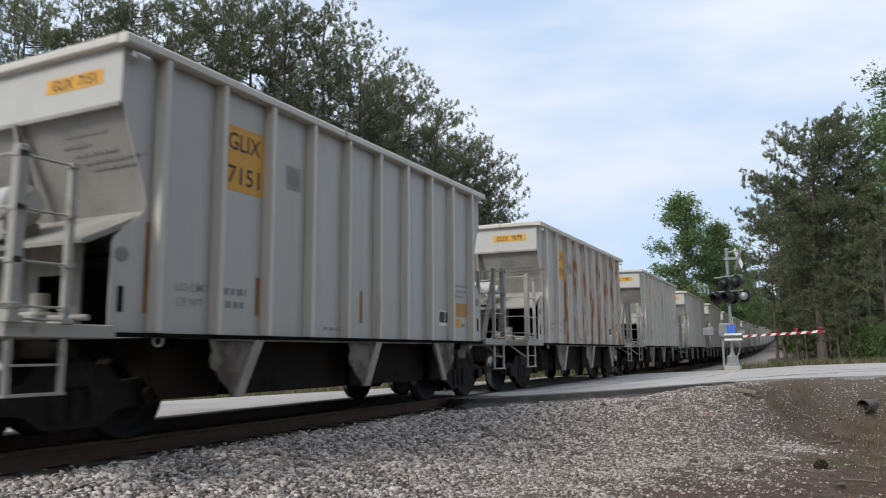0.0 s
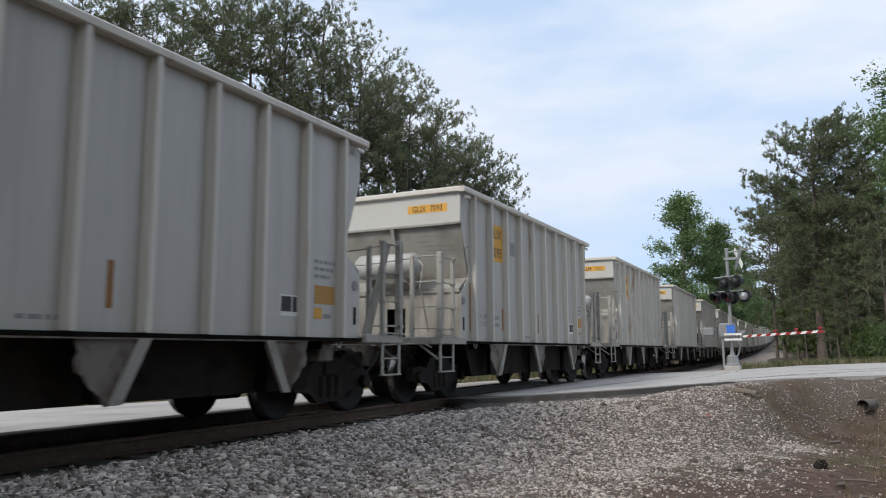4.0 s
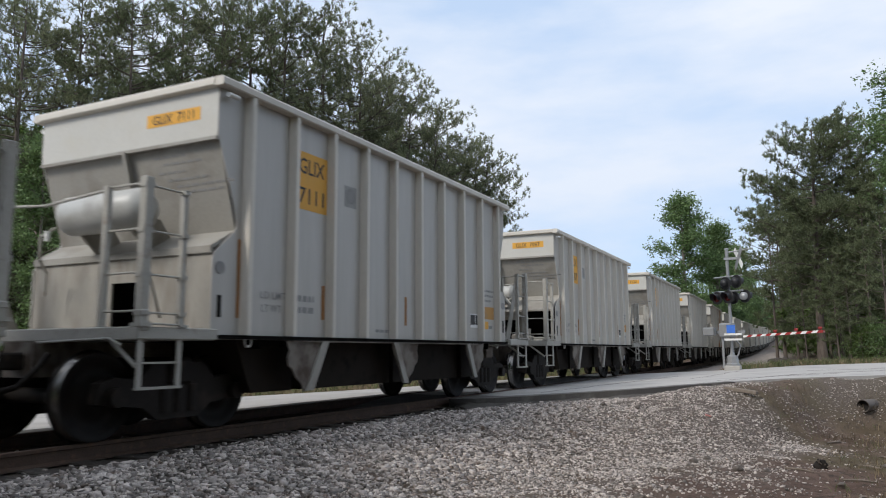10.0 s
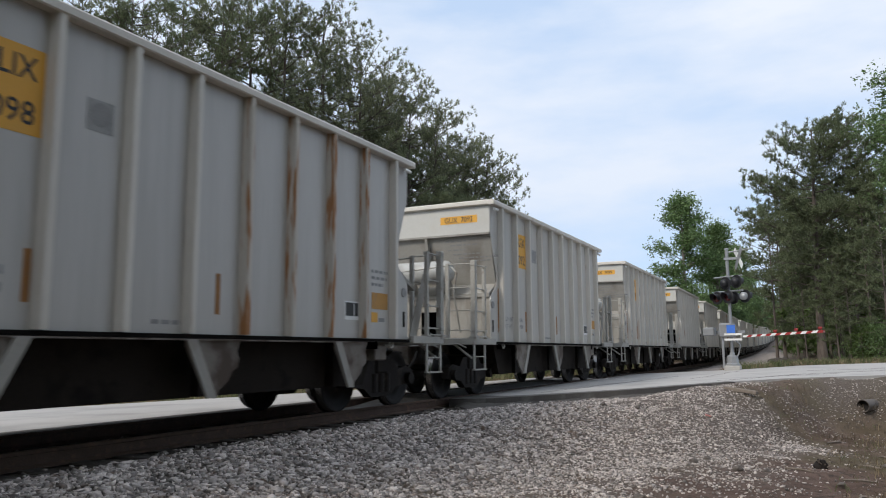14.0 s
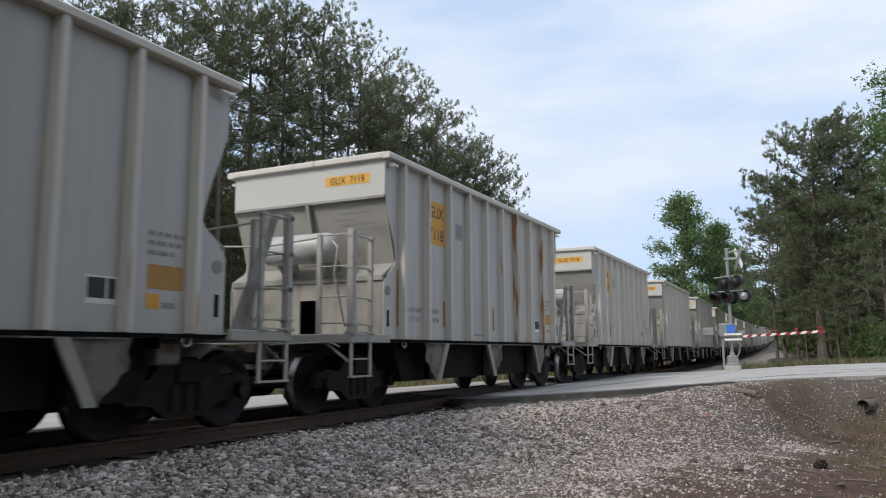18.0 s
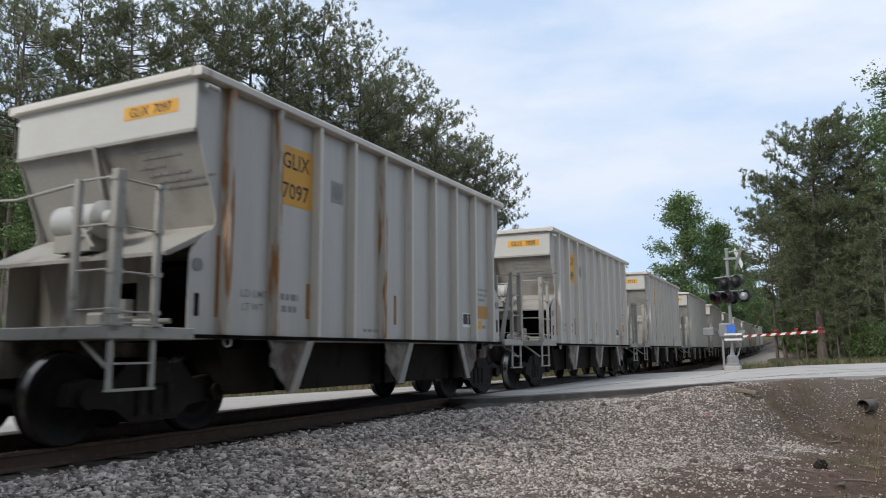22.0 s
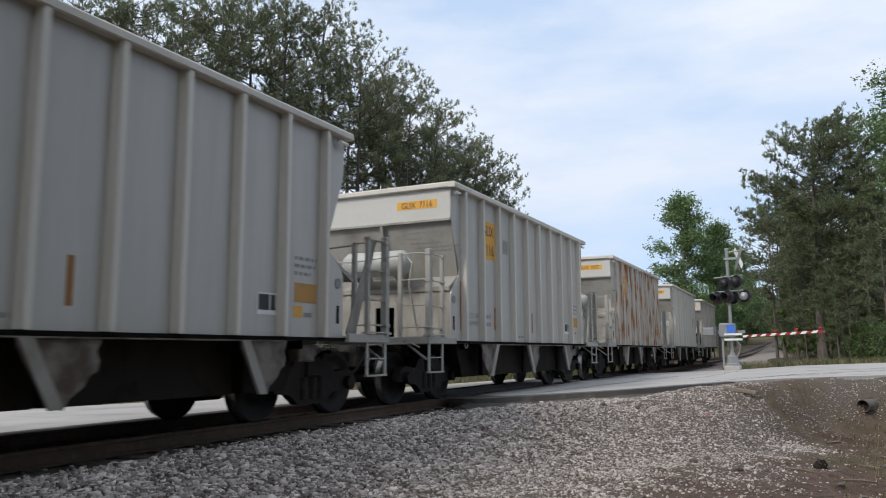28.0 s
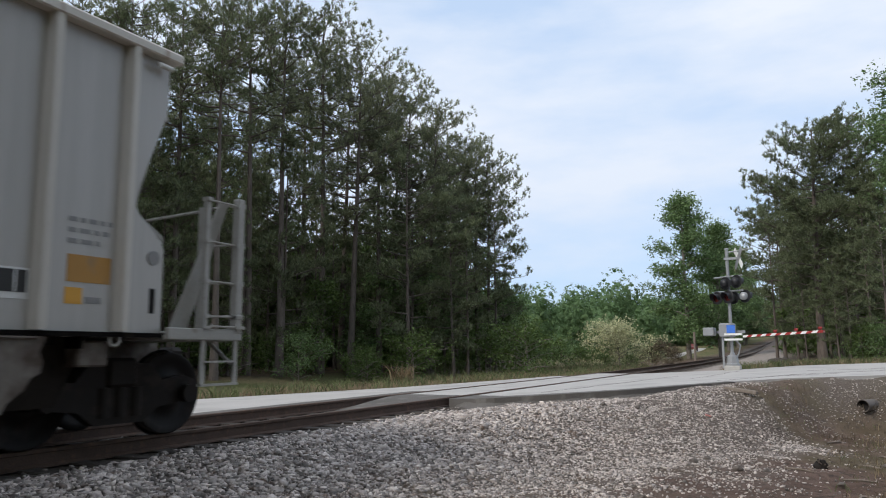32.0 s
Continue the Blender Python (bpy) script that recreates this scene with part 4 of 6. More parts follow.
        part("stencil_disc", Shape().rod((xs + k * 0.002, ym, 3.16), (xs + k * 0.006, ym, 3.16), 0.12, 18), "stencil", board)
        pl = band("placard", 6.96, 7.31, 1.365, 1.63, "white", "black placard in a white border")
        band("placard_field", 6.978, 7.292, 1.42, 1.612, "ink", out=0.007, parent=pl)
        band("placard_line", 7.18, 7.197, 1.42, 1.612, "white", out=0.009, parent=pl)
        band("orange_panel", 7.67, 8.135, 1.55, 1.80, "amber", "amber notice panel")
        band("yellow_patch", 7.66, 7.84, 1.35, 1.50, "yellow")
        band("tag", 7.87, 8.04, 1.36, 1.42, "stencil")
        for u, z0, z1 in ((0.43, 1.30, 2.22), (2.10, 1.34, 1.80), (4.39, 1.33, 1.79)):
            band("reflector_strip", u, u + 0.075, z0, z1, "orange")
        for u in (0.12, BODY - 0.19):
            # flat black band in place of an opening, its inner shade painted
            band("slot", u, u + 0.07, 1.30, 1.55, "void")
            yr = k * (-HB + u + 0.03)
            part("roundel", Shape().rod((xs, yr, 1.86), (xs + k * 0.012, yr, 1.86), 0.075, 14), "stencil", car)
        yb = k * (HB - 0.75)
        part("valve_box", Shape().box(min(xs - k * 0.28, xs - k * 0.06), max(xs - k * 0.28, xs - k * 0.06), yb - 0.17, yb + 0.17, 0.78, 1.02, c=0.02), "chute", car, "grey valve box under the sill")
        bars = Shape()
        rng = random.Random(8 + k)
        for u0, u1, z in ((1.57, 1.93, 1.56), (1.60, 1.92, 1.41), (7.66, 8.13, 2.10), (7.66, 8.1, 2.0), (7.66, 8.0, 1.90), (3.5, 3.9, 1.2)):
            u = u0
            while u < u1:
                ln = rng.uniform(0.05, 0.13)
                a, b = k * (-HB + u), k * (-HB + min(u + ln, u1))
                bars.box(min(xs + k * 0.001, xs + k * 0.004), max(xs + k * 0.001, xs + k * 0.004), min(a, b), max(a, b), z, z + (0.08 if z < 1.7 and u0 < 2.5 else 0.045))
                u += ln + 0.035
        tagged(part("stencil", bars, "stencil", car), kind="stuff")
        for me, u, z in ((LOAD_TEXT[0], 1.09, 1.60), (LOAD_TEXT[1], 1.06, 1.44)):
            tagged(part("load_lettering", me, None, car, at=pose(xs + k * 0.004, k * (-HB + u), z, 0, 0, 90 * k)), kind="stuff")
    for s in (-1, 1):
        ch = [(s * HB, TOP - 0.105), (s * (HB + 0.03), TOP - 0.09), (s * (HB + 0.03), TOP - 0.02), (s * (HB + 0.015), TOP), (s * (HB - 0.12), TOP), (s * (HB - 0.12), TOP - 0.105)]
        part("top_chord", Shape().prism(ch, "x", -HALF + 0.12, HALF - 0.12), "post", car)
        car_end(car, s, s < 0)
        truck_parts(car, s * 4.325)
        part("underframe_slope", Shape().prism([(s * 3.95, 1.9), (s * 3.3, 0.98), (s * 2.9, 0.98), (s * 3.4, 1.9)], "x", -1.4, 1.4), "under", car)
    # center sill and bays: shade between the chutes put into their colour
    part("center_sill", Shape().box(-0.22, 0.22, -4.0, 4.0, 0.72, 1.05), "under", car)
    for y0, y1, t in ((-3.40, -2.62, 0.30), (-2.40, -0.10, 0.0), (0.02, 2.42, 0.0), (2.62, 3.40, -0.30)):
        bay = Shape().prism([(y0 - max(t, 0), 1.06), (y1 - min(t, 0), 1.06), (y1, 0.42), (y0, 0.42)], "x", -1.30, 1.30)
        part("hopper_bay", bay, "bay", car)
    part("hopper_floor", Shape().box(-HALF + 0.13, HALF - 0.13, -3.9, 3.9, 1.06, 1.14), "slope", car)
    for s in (-1, 1):
        part("inner_slope", Shape().prism([(s * (HB - 0.14), 3.4), (s * (HB - 0.18), 3.4), (s * 2.9, 1.14), (s * 3.0, 1.14)], "x", -HALF + 0.13, HALF - 0.13), "slope", car)
    for y in AXLES:
        wheelset(car, y)
    return car


def finish_car(car, k):
    """Each car's own numbers. A car that runs the other way round shows its brake end first."""
    for side in (-1, 1):
        x = side * (HALF - 0.11 + 0.006)
        part("side_lettering", SIDE_MARK, None, car, "black lettering", at=pose(x, side * (-HB + 1.837), 3.37, 0, 0, 90 * side))
        part("side_number", SIDE_TEXT[k], None, car, "black numerals", at=pose(x, side * (-HB + 1.837), 2.97, 0, 0, 90 * side))
        part("end_lettering", END_TEXT[k], None, car, "black lettering", at=pose(-side * 0.82, side * (HB - 0.046 + 0.004), 3.68, 0, 0, 180 if side > 0 else 0))


RUSTED = {1: range(2, 10), 15: (5, 6, 7, 8), 20: (6, 8), 24: (0, 1, 4), 32: range(10)}
prototype = build_car()
CARS = [prototype] + [copy_thing(prototype, Matrix()) for _ in ROW[1:]]
for index, one in enumerate(CARS):
    finish_car(one, index)
    # some cars have rusted posts, counted from the leading end of the side beside the road
    if index in RUSTED:
        side = -1 if ROW[index][1] else 1
        for post in [o for o in one.children if o.name.startswith("side_post")]:
            c = post.data.vertices[0].co
            if c.x * side > 0 and round((c.y * side) / 0.855 + 4.5) in RUSTED[index]:
                post.material_slots[0].link = "OBJECT"
                post.material_slots[0].material = M["post_rust"]
        one["label"] = "grey open-top railway hopper car with rust-streaked posts"


# ---- trees ----
def tube(path, radii, n):
    """A bent tapered stem."""
    v, f = [], []
    for i, (p, r) in enumerate(zip(path, radii)):
        d = (Vector(path[min(i + 1, len(path) - 1)]) - Vector(path[max(i - 1, 0)])).normalized()
        q = d.to_track_quat("Z", "Y").to_matrix()
        for j in range(n):
            t = 2 * math.pi * j / n
            v.append(Vector(p) + q @ Vector((r * math.cos(t), r * math.sin(t), 0)))
    for i in range(len(path) - 1):
        for j in range(n):
            f.append((i * n + j, i * n + (j + 1) % n, (i + 1) * n + (j + 1) % n, (i + 1) * n + j))
    return v, f


def blades(rng, centres, size, count):
    """Foliage: small leaves round the given centres."""
    c = np.repeat(np.asarray(centres, float), count, 0)
    n = len(c)
    d = rng.normal(size=(n, 3))
    d /= np.linalg.norm(d, axis=1, keepdims=True)
    w = np.cross(d, rng.normal(size=(n, 3)))
    w /= np.linalg.norm(w, axis=1, keepdims=True)
    s = size * rng.uniform(0.6, 1.3, (n, 1))
    c = c + d * size * rng.uniform(0.2, 2.4, (n, 1))
    u = np.cross(w, rng.normal(size=(n, 3)) * 0.6 + np.array([0, 0, 1.0]))
    u /= np.linalg.norm(u, axis=1, keepdims=True)
    v = np.stack([c - u * s * 0.6, c + w * s * 0.32, c + u * s * 0.6, c - w * s * 0.32], 1)
    f = np.arange(4 * n).reshape(n, 4)
    return v.reshape(-1, 3), f


def needles(rng, centres, ways, size, count, width=0.085):
    """Tufts of needle bundles: narrow tapering blades that fan up and outwards from each centre."""
    c = np.repeat(np.asarray(centres, float), count, 0)
    d = rng.normal(size=c.shape) + np.repeat(np.asarray(ways, float), count, 0)
    d /= np.linalg.norm(d, axis=1, keepdims=True)
    w = np.cross(d, rng.normal(size=c.shape))
    w /= np.linalg.norm(w, axis=1, keepdims=True)
    s = size * rng.uniform(0.65, 1.25, (len(c), 1))
    v = np.stack([c - w * s * width, c + w * s * width, c + d * s], 1).reshape(-1, 3)
    return v, np.arange(len(v)).reshape(-1, 3)


def pine(seed, height, bare, spread, needle="needle", tufts=9, dense=1.16, trunk=0.2, step=1.02, blade=0.21):
    """Meshes of a loblolly-like pine: bark, and a crown of needle tufts on the ends of its branchlets."""
    rng = np.random.default_rng(seed)
    k = 9
    lean = rng.normal(0, 0.012, 2)
    ph = rng.uniform(0, 6)
    path = [(lean[0] * height * t + 0.12 * math.sin(3 * t + ph), lean[1] * height * t + 0.12 * math.cos(2.4 * t + ph), height * t) for t in np.linspace(0, 1, k)]
    rad = [trunk * (1.25 if i == 0 else 1.0) * (1 - 0.88 * i / (k - 1)) for i in range(k)]
    S = Shape()
    S.add(*tube(path, rad, 9), smooth=True)
    at = lambda t: np.array([np.interp(t, np.linspace(0, 1, k), [p[i] for p in path]) for i in range(3)])
    centres, ways = [], []
    z = bare
    while z < 0.985:
        u = (z - bare) / (1 - bare)
        reach = spread * np.interp(u, (0, 0.15, 0.4, 0.7, 0.88, 1), (0.5, 0.85, 1.1, 1.02, 0.8, 0.34)) * rng.uniform(0.65, 1.12)
        a = rng.uniform(0, 2 * math.pi)
        rise = 0.02 + 0.60 * u + rng.uniform(-0.15, 0.2)
        p0 = at(z)
        def along(q):
            return p0 + reach * q * np.array([math.cos(a + 0.3 * q), math.sin(a + 0.3 * q), rise * q + 0.10 * math.sin(3 * q)])
        r0 = 0.030 + 0.026 * (1 - u) * trunk / 0.2
        S.add(*tube([along(q) for q in np.linspace(0, 1, 5)], [r0 * (1 - 0.8 * q) for q in np.linspace(0, 1, 5)], 4), smooth=True)
        # branchlets, each carrying a plume of tufts towards its end
        for q in [1.0] + list(rng.uniform(0.22, 0.97, max(2, int(reach * 2.3 * dense)))):
            b = along(q)
            ang = a + rng.choice((-1, 1)) * rng.uniform(0.3, 1.3)
            l = rng.uniform(0.35, 0.85) * (0.5 + 0.22 * reach)
            way = np.array([math.cos(ang), math.sin(ang), rng.uniform(0.25, 0.85)])
            e = b + l * way
            S.add(*tube([b, (b + e) / 2 + np.array([0, 0, -0.04]), e], [0.014, 0.011, 0.007], 3))
            for j in range(rng.integers(4, 7)):
                c = b + (e - b) * rng.uniform(0.45, 1.08) + rng.normal(0, 0.17, 3) * np.array([1, 1, 0.7])
                for lift in (0.0, 0.10):
                    centres.append(c + np.array([0, 0, lift]) + rng.normal(0, 0.03, 3))
                    ways.append(way * np.array([0.5, 0.5, 0.0]) + np.array([0, 0, 1.3]))
        z += step * rng.uniform(0.008, 0.022) * (14 / height) * (1.6 if u < 0.25 else 1.0)
    v, f = needles(rng, np.array(centres), np.array(ways), blade, tufts)
    return S.mesh("trunk"), bulk("crown", v, f, needle)


def broadleaf(seed, height, bare, spread, leaf="leaf", count=9, size=0.17, clumps=700, trunk=0.2, bark="bark_pale"):
    """Meshes of a leafy tree: forked trunk and crown of clumps with gaps."""
    rng = np.random.default_rng(seed)
    S = Shape()
    path = [(0.1 * math.sin(2 * t + seed), 0.1 * math.cos(2 * t), height * 0.92 * t) for t in np.linspace(0, 1, 8)]
    S.add(*tube(path, [trunk * (1 - 0.85 * t) for t in np.linspace(0, 1, 8)], 8), smooth=True)
    limbs = []
    nl = int(16 + height)
    for i in range(nl):
        z = bare + (1 - bare) * (i + rng.uniform(0, 0.8)) / nl
        u = (z - bare) / (1 - bare)
        reach = spread * (0.55 + 0.65 * math.sin(math.pi * min(1, u * 0.85 + 0.15))) * (1 - 0.55 * u**2) * rng.uniform(0.6, 1.2)
        a = rng.uniform(0, 2 * math.pi)
        p0 = np.array([0, 0, height * 0.92 * z])
        pts = [p0 + reach * q * np.array([math.cos(a + 0.4 * q), math.sin(a + 0.4 * q), 0.55 - 0.35 * q + 0.25 * u]) for q in np.linspace(0, 1, 5)]
        S.add(*tube(pts, [trunk * 0.3 * (1 - 0.8 * q) * (1 - 0.5 * u) + 0.01 for q in np.linspace(0, 1, 5)], 5), smooth=True)
        limbs.append(pts)
    cs = []
    for _ in range(clumps):
        pts = limbs[rng.integers(len(limbs))]
        q = rng.uniform(0.35, 1.08) * 4
        i = min(3, int(q))
        c = pts[i] + (pts[min(4, i + 1)] - pts[i]) * (q - i)
        cs.append(c + rng.normal(0, 0.16 + 0.10 * spread, 3) * np.array([1, 1, 0.7]))
    v, f = blades(rng, np.array(cs), size, count)
    me = S.mesh("trunk")
    return me, bulk("crown", v, f, leaf)


def plant(name, meshes, bark, x, y, label, category, group, turn=0.0, scale=1.0, tilt=0.0, dz=0.0):
    t = thing(name, label, category, group)
    t.matrix_basis = pose(x, y, float(ground_z(x, y)) - 0.05 + dz, tilt, 0, turn) @ Matrix.Scale(scale, 4)
    part("trunk", meshes[0], bark, t)
    part("crown", meshes[1], None, t)
    return t


def at_bearing(px, dist):
    """A place on the ground at a bearing (0 at the heading of the eye, in thousandths of the half width) and distance."""
    a = radians(26.836) - math.atan(px)
    return 7.565 - dist * math.sin(a), dist * math.cos(a)


PINES = [pine(1, 19.0, 0.50, 3.0, trunk=0.21), pine(2, 18.0, 0.56, 2.6, trunk=0.18), pine(3, 17.0, 0.44, 2.9, trunk=0.20), pine(4, 20.0, 0.58, 2.8, "needle_dark", trunk=0.20), pine(5, 12.0, 0.16, 2.2, "needle_dark", trunk=0.12, tufts=8, dense=0.8, blade=0.28, step=1.1)]
BIG_PINE = pine(14, 14.9, 0.22, 3.3, "needle_dark", trunk=0.28, dense=2.0, tufts=11, step=0.62)
LEAFY = [broadleaf(21, 20.0, 0.10, 4.2, "leaf", clumps=3000, count=8, size=0.25, trunk=0.30), broadleaf(22, 9.0, 0.10, 2.6, "leaf", clumps=800, size=0.20), broadleaf(23, 13.0, 0.25, 2.6, "leaf", clumps=800, size=0.22), broadleaf(24, 5.0, 0.04, 1.9, "leaf_mid", clumps=500, size=0.15, trunk=0.06)]
ROAD_LEAFY = broadleaf(26, 9.2, 0.08, 1.35, "leaf", clumps=1700, size=0.105, trunk=0.10)
HIGH_LEAFY = broadleaf(25, 16.8, 0.42, 3.0, "leaf", clumps=2400, size=0.14, trunk=0.2)
SHRUB = [broadleaf(31, 2.6, 0.02, 1.5, "leaf", clumps=320, size=0.11, trunk=0.03), broadleaf(32, 2.2, 0.02, 1.4, "leaf_mid", clumps=300, size=0.11, trunk=0.03), broadleaf(33, 2.9, 0.02, 2.9, "blossom", clumps=1500, size=0.105, trunk=0.05), broadleaf(34, 3.0, 0.02, 1.8, "twig", clumps=420, size=0.12, trunk=0.03)]
PINE_LABEL = "tall pine with a bare trunk and dark needles"


def wood_height(b, d, drop=0.0):
    """Height of a tree of the wood at a bearing and distance, lower towards the open end."""
    rise = np.interp(b, (-0.20, -0.165, -0.12, -0.07, -0.047, -0.015, 0.012, 0.035, 0.05, 0.075, 0.10, 0.12), (0.505, 0.485, 0.42, 0.392, 0.375, 0.352, 0.326, 0.30, 0.284, 0.262, 0.235, 0.185))
    return (rise - drop) * d * math.cos(math.atan(b)) + 0.6


TALL = (19.0, 18.0, 17.0, 20.0, 12.0)


def build_trees():
    rng = random.Random(17)
    # front of the wood beyond the road: bearing, distance, kind, scale
    front = [(-0.58, 27, 0, 1.0), (-0.50, 29, 1, 1.08), (-0.43, 28, 3, 1.02), (-0.36, 31, 0, 1.0), (-0.305, 30, 3, 0.98), (-0.262, 33, 1, 1.02), (-0.218, 33.5, 3, 0.95), (-0.165, 36, 0, 0.95), (-0.12, 36, 2, 1.0), (-0.085, 38, 1, 0.95),
             (-0.045, 38.5, 0, 0.88), (-0.02, 41, 2, 0.95), (0.015, 42, 2, 0.88), (0.045, 42, 1, 0.80), (0.03, 46, 0, 0.86), (0.060, 43.5, 2, 0.86)]
    for b, d, k, s in front:
        x, y = at_bearing(b, d)
        s = min(s * 1.05, wood_height(b + 0.012, d) / TALL[k])
        plant("pine_tree", PINES[k], "bark", x, y, PINE_LABEL, "pine tree", "pines of the wood", rng.uniform(0, 360), s)
    for i in range(13):
        b = -0.75 + 0.78 * (i + rng.random()) / 13
        d = 40 + 9 * b + rng.uniform(2, 20)
        x, y = at_bearing(b, d)
        k = rng.choice((0, 1, 2, 3))
        plant("pine_tree", PINES[k], "bark", x, y, PINE_LABEL, "pine tree", "pines of the wood", rng.uniform(0, 360), min(rng.uniform(0.85, 1.05), wood_height(b + 0.02, d, 0.03) / TALL[k]))
    for i in range(44):
        b = -0.72 + 0.80 * (i + rng.random()) / 44
        x, y = at_bearing(b, 34 + 11 * b + rng.uniform(1, 14))
        plant("young_pine_tree", PINES[4], "bark", x, y, "young dark pine under the tall pines", "pine tree", "young pines of the wood", rng.uniform(0, 360), rng.uniform(0.45, 0.95))
    for i in range(18):
        b = -0.70 + 0.82 * (i + rng.random()) / 18
        x, y = at_bearing(b, 33 + 12 * b + rng.uniform(0, 6))
        k = rng.choice((0, 1, 1, 1))
        plant("shrub", SHRUB[k], "bark_pale", x, y, "green shrub at the edge of the wood", "shrub", "shrubs at the edge of the wood", rng.uniform(0, 360), rng.uniform(0.5, 1.15))
    x, y = at_bearing(-0.545, 26)
    plant("leafy_tree", ROAD_LEAFY, "bark_pale", x, y, "bright green leafy tree beside the road", "tree", "", 40, 0.90)
    for b, d, k, s in ((0.06, 47, 3, 0.9), (-0.04, 40, 3, 0.8), (0.10, 60, 3, 0.8), (-0.085, 38, 1, 0.62), (-0.012, 41, 1, 0.7), (0.03, 44, 1, 0.66), (0.078, 47, 1, 0.6), (0.095, 52, 1, 0.55), (-0.16, 36, 3, 0.9)):
        x, y = at_bearing(b, d)
        plant("leafy_tree", LEAFY[k], "bark_pale", x, y, "green leafy sapling at the end of the wood", "tree", "saplings at the end of the wood", rng.uniform(0, 360), s)
    # bushes beyond the road, the flowering one among them
    x, y = at_bearing(0.229, 58)
    plant("flowering_shrub", SHRUB[2], "bark_pale", x, y, "wide shrub covered in pale blossom", "shrub", "", 0, 1.02)
    for b, d, k, s in ((0.285, 57, 3, 0.62), (0.302, 60, 3, 0.5), (0.18, 57, 1, 0.7), (0.155, 58, 0, 0.9), (0.135, 55, 1, 0.9), (0.212, 54, 1, 0.45), (0.245, 54, 1, 0.4)):
        x, y = at_bearing(b, d)
        plant("shrub", SHRUB[k], "bark_pale", x, y, "brown twiggy shrub beside the track" if k == 3 else "green shrub beside the track", "shrub", "shrubs beside the track", rng.uniform(0, 360), s)
    # leafy tree beside the far track, and the pines over the gate
    x, y = at_bearing(0.322, 96)
    plant("leafy_tree", LEAFY[0], "bark_pale", x, y, "tall leafy tree beside the far track", "tree", "", 10, 1.06)
    x, y = at_bearing(0.365, 104)
    plant("leafy_tree", LEAFY[0], "bark_pale", x, y, "tall leafy tree beside the far track", "tree", "", 200, 0.92)
    x, y = at_bearing(0.50, 47)
    plant("pine_tree", BIG_PINE, "bark", x, y, "broad pine with heavy limbs by the crossing", "pine tree", "", 30, 0.89)
    for b, d, k, s in ((0.55, 50, 4, 0.78), (0.60, 45, 4, 0.82), (0.565, 45, 4, 0.7), (0.59, 41, 4, 0.6), (0.57, 58, 3, 0.8), (0.437, 60, 4, 0.9), (0.452, 68, 4, 1.15), (0.478, 47, 4, 0.42), (0.522, 45, 4, 0.48), (0.535, 43, 4, 0.35), (0.467, 62, 4, 0.8), (0.52, 62, 1, 0.72), (0.64, 54, 0, 0.8), (0.70, 48, 2, 0.8), (0.475, 74, 1, 0.75), (0.505, 78, 0, 0.8), (0.452, 120, 0, 0.95), (0.462, 105, 3, 0.95), (0.478, 92, 1, 0.95), (0.488, 84, 0, 0.9), (0.445, 150, 3, 1.0), (0.47, 135, 0, 1.05), (0.378, 104, 1, 0.95), (0.395, 112, 0, 0.92), (0.405, 128, 3, 0.95), (0.425, 175, 0, 1.0), (0.437, 195, 3, 1.0), (0.413, 225, 1, 1.05), (0.43, 250, 2, 1.1), (0.443, 230, 3, 1.0)):
        x, y = at_bearing(b, d)
        if abs(x - float(TRACK_X(y))) < 5:
            continue
        plant("pine_tree", PINES[k], "bark", x, y, PINE_LABEL, "pine tree", "pines by the crossing", rng.uniform(0, 360), s)
    for i in range(26):
        x, y = at_bearing(0.492 + 0.19 * (i + rng.random()) / 26, 50 + rng.uniform(0, 30))
        plant("young_pine_tree", PINES[4], "bark", x, y, "young dark pine under the tall pines", "pine tree", "young pines by the crossing", rng.uniform(0, 360), rng.uniform(0.5, 0.95))
    for i in range(30):
        x, y = at_bearing(0.448 + 0.05 * (i + rng.random()) / 16, rng.uniform(84, 130)) if i < 16 else at_bearing(rng.uniform(0.418, 0.452), rng.uniform(150, 270))
        if abs(x - float(TRACK_X(y))) > 6:
            plant("young_pine_tree", PINES[4], "bark", x, y, "young dark pine under the tall pines", "pine tree", "young pines by the crossing", rng.uniform(0, 360), rng.uniform(0.6, 1.0))
    x, y = at_bearing(0.655, 44)
    plant("leafy_tree", HIGH_LEAFY, "bark_pale", x, y, "bright green leafy tree by the road", "tree", "", 70, 1.0)
    for b, d, k, s in ((0.552, 43, 3, 0.40), (0.57, 44, 0, 0.7), (0.59, 42, 0, 0.8), (0.615, 41, 1, 0.8), (0.535, 46, 0, 0.45)):
        x, y = at_bearing(b, d)
        plant("shrub", (SHRUB[k] if k < 2 else LEAFY[3]), "bark_pale", x, y, "bright green shrub on the verge", "shrub", "shrubs on the verge", rng.uniform(0, 360), s)
    # far pines and leafy trees beyond the bend of the track
    for b, d, k, s in ((0.375, 158, 0, 1.1), (0.388, 178, 0, 1.2), (0.397, 205, 0, 1.3), (0.366, 140, 0, 1.0), (0.40, 210, 0, 1.0), (0.385, 200, 0, 0.8), (0.405, 330, 0, 1.1)):
        x, y = at_bearing(b, d)
        if x - float(TRACK_X(y)) < -5 or x - float(TRACK_X(y)) > 6:
            plant("leafy_tree", LEAFY[2] if k else LEAFY[0], "bark_pale", x, y, "tall leafy tree beside the far track", "tree", "trees beside the far track", rng.uniform(0, 360), s)
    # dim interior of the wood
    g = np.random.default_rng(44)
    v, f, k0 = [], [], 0
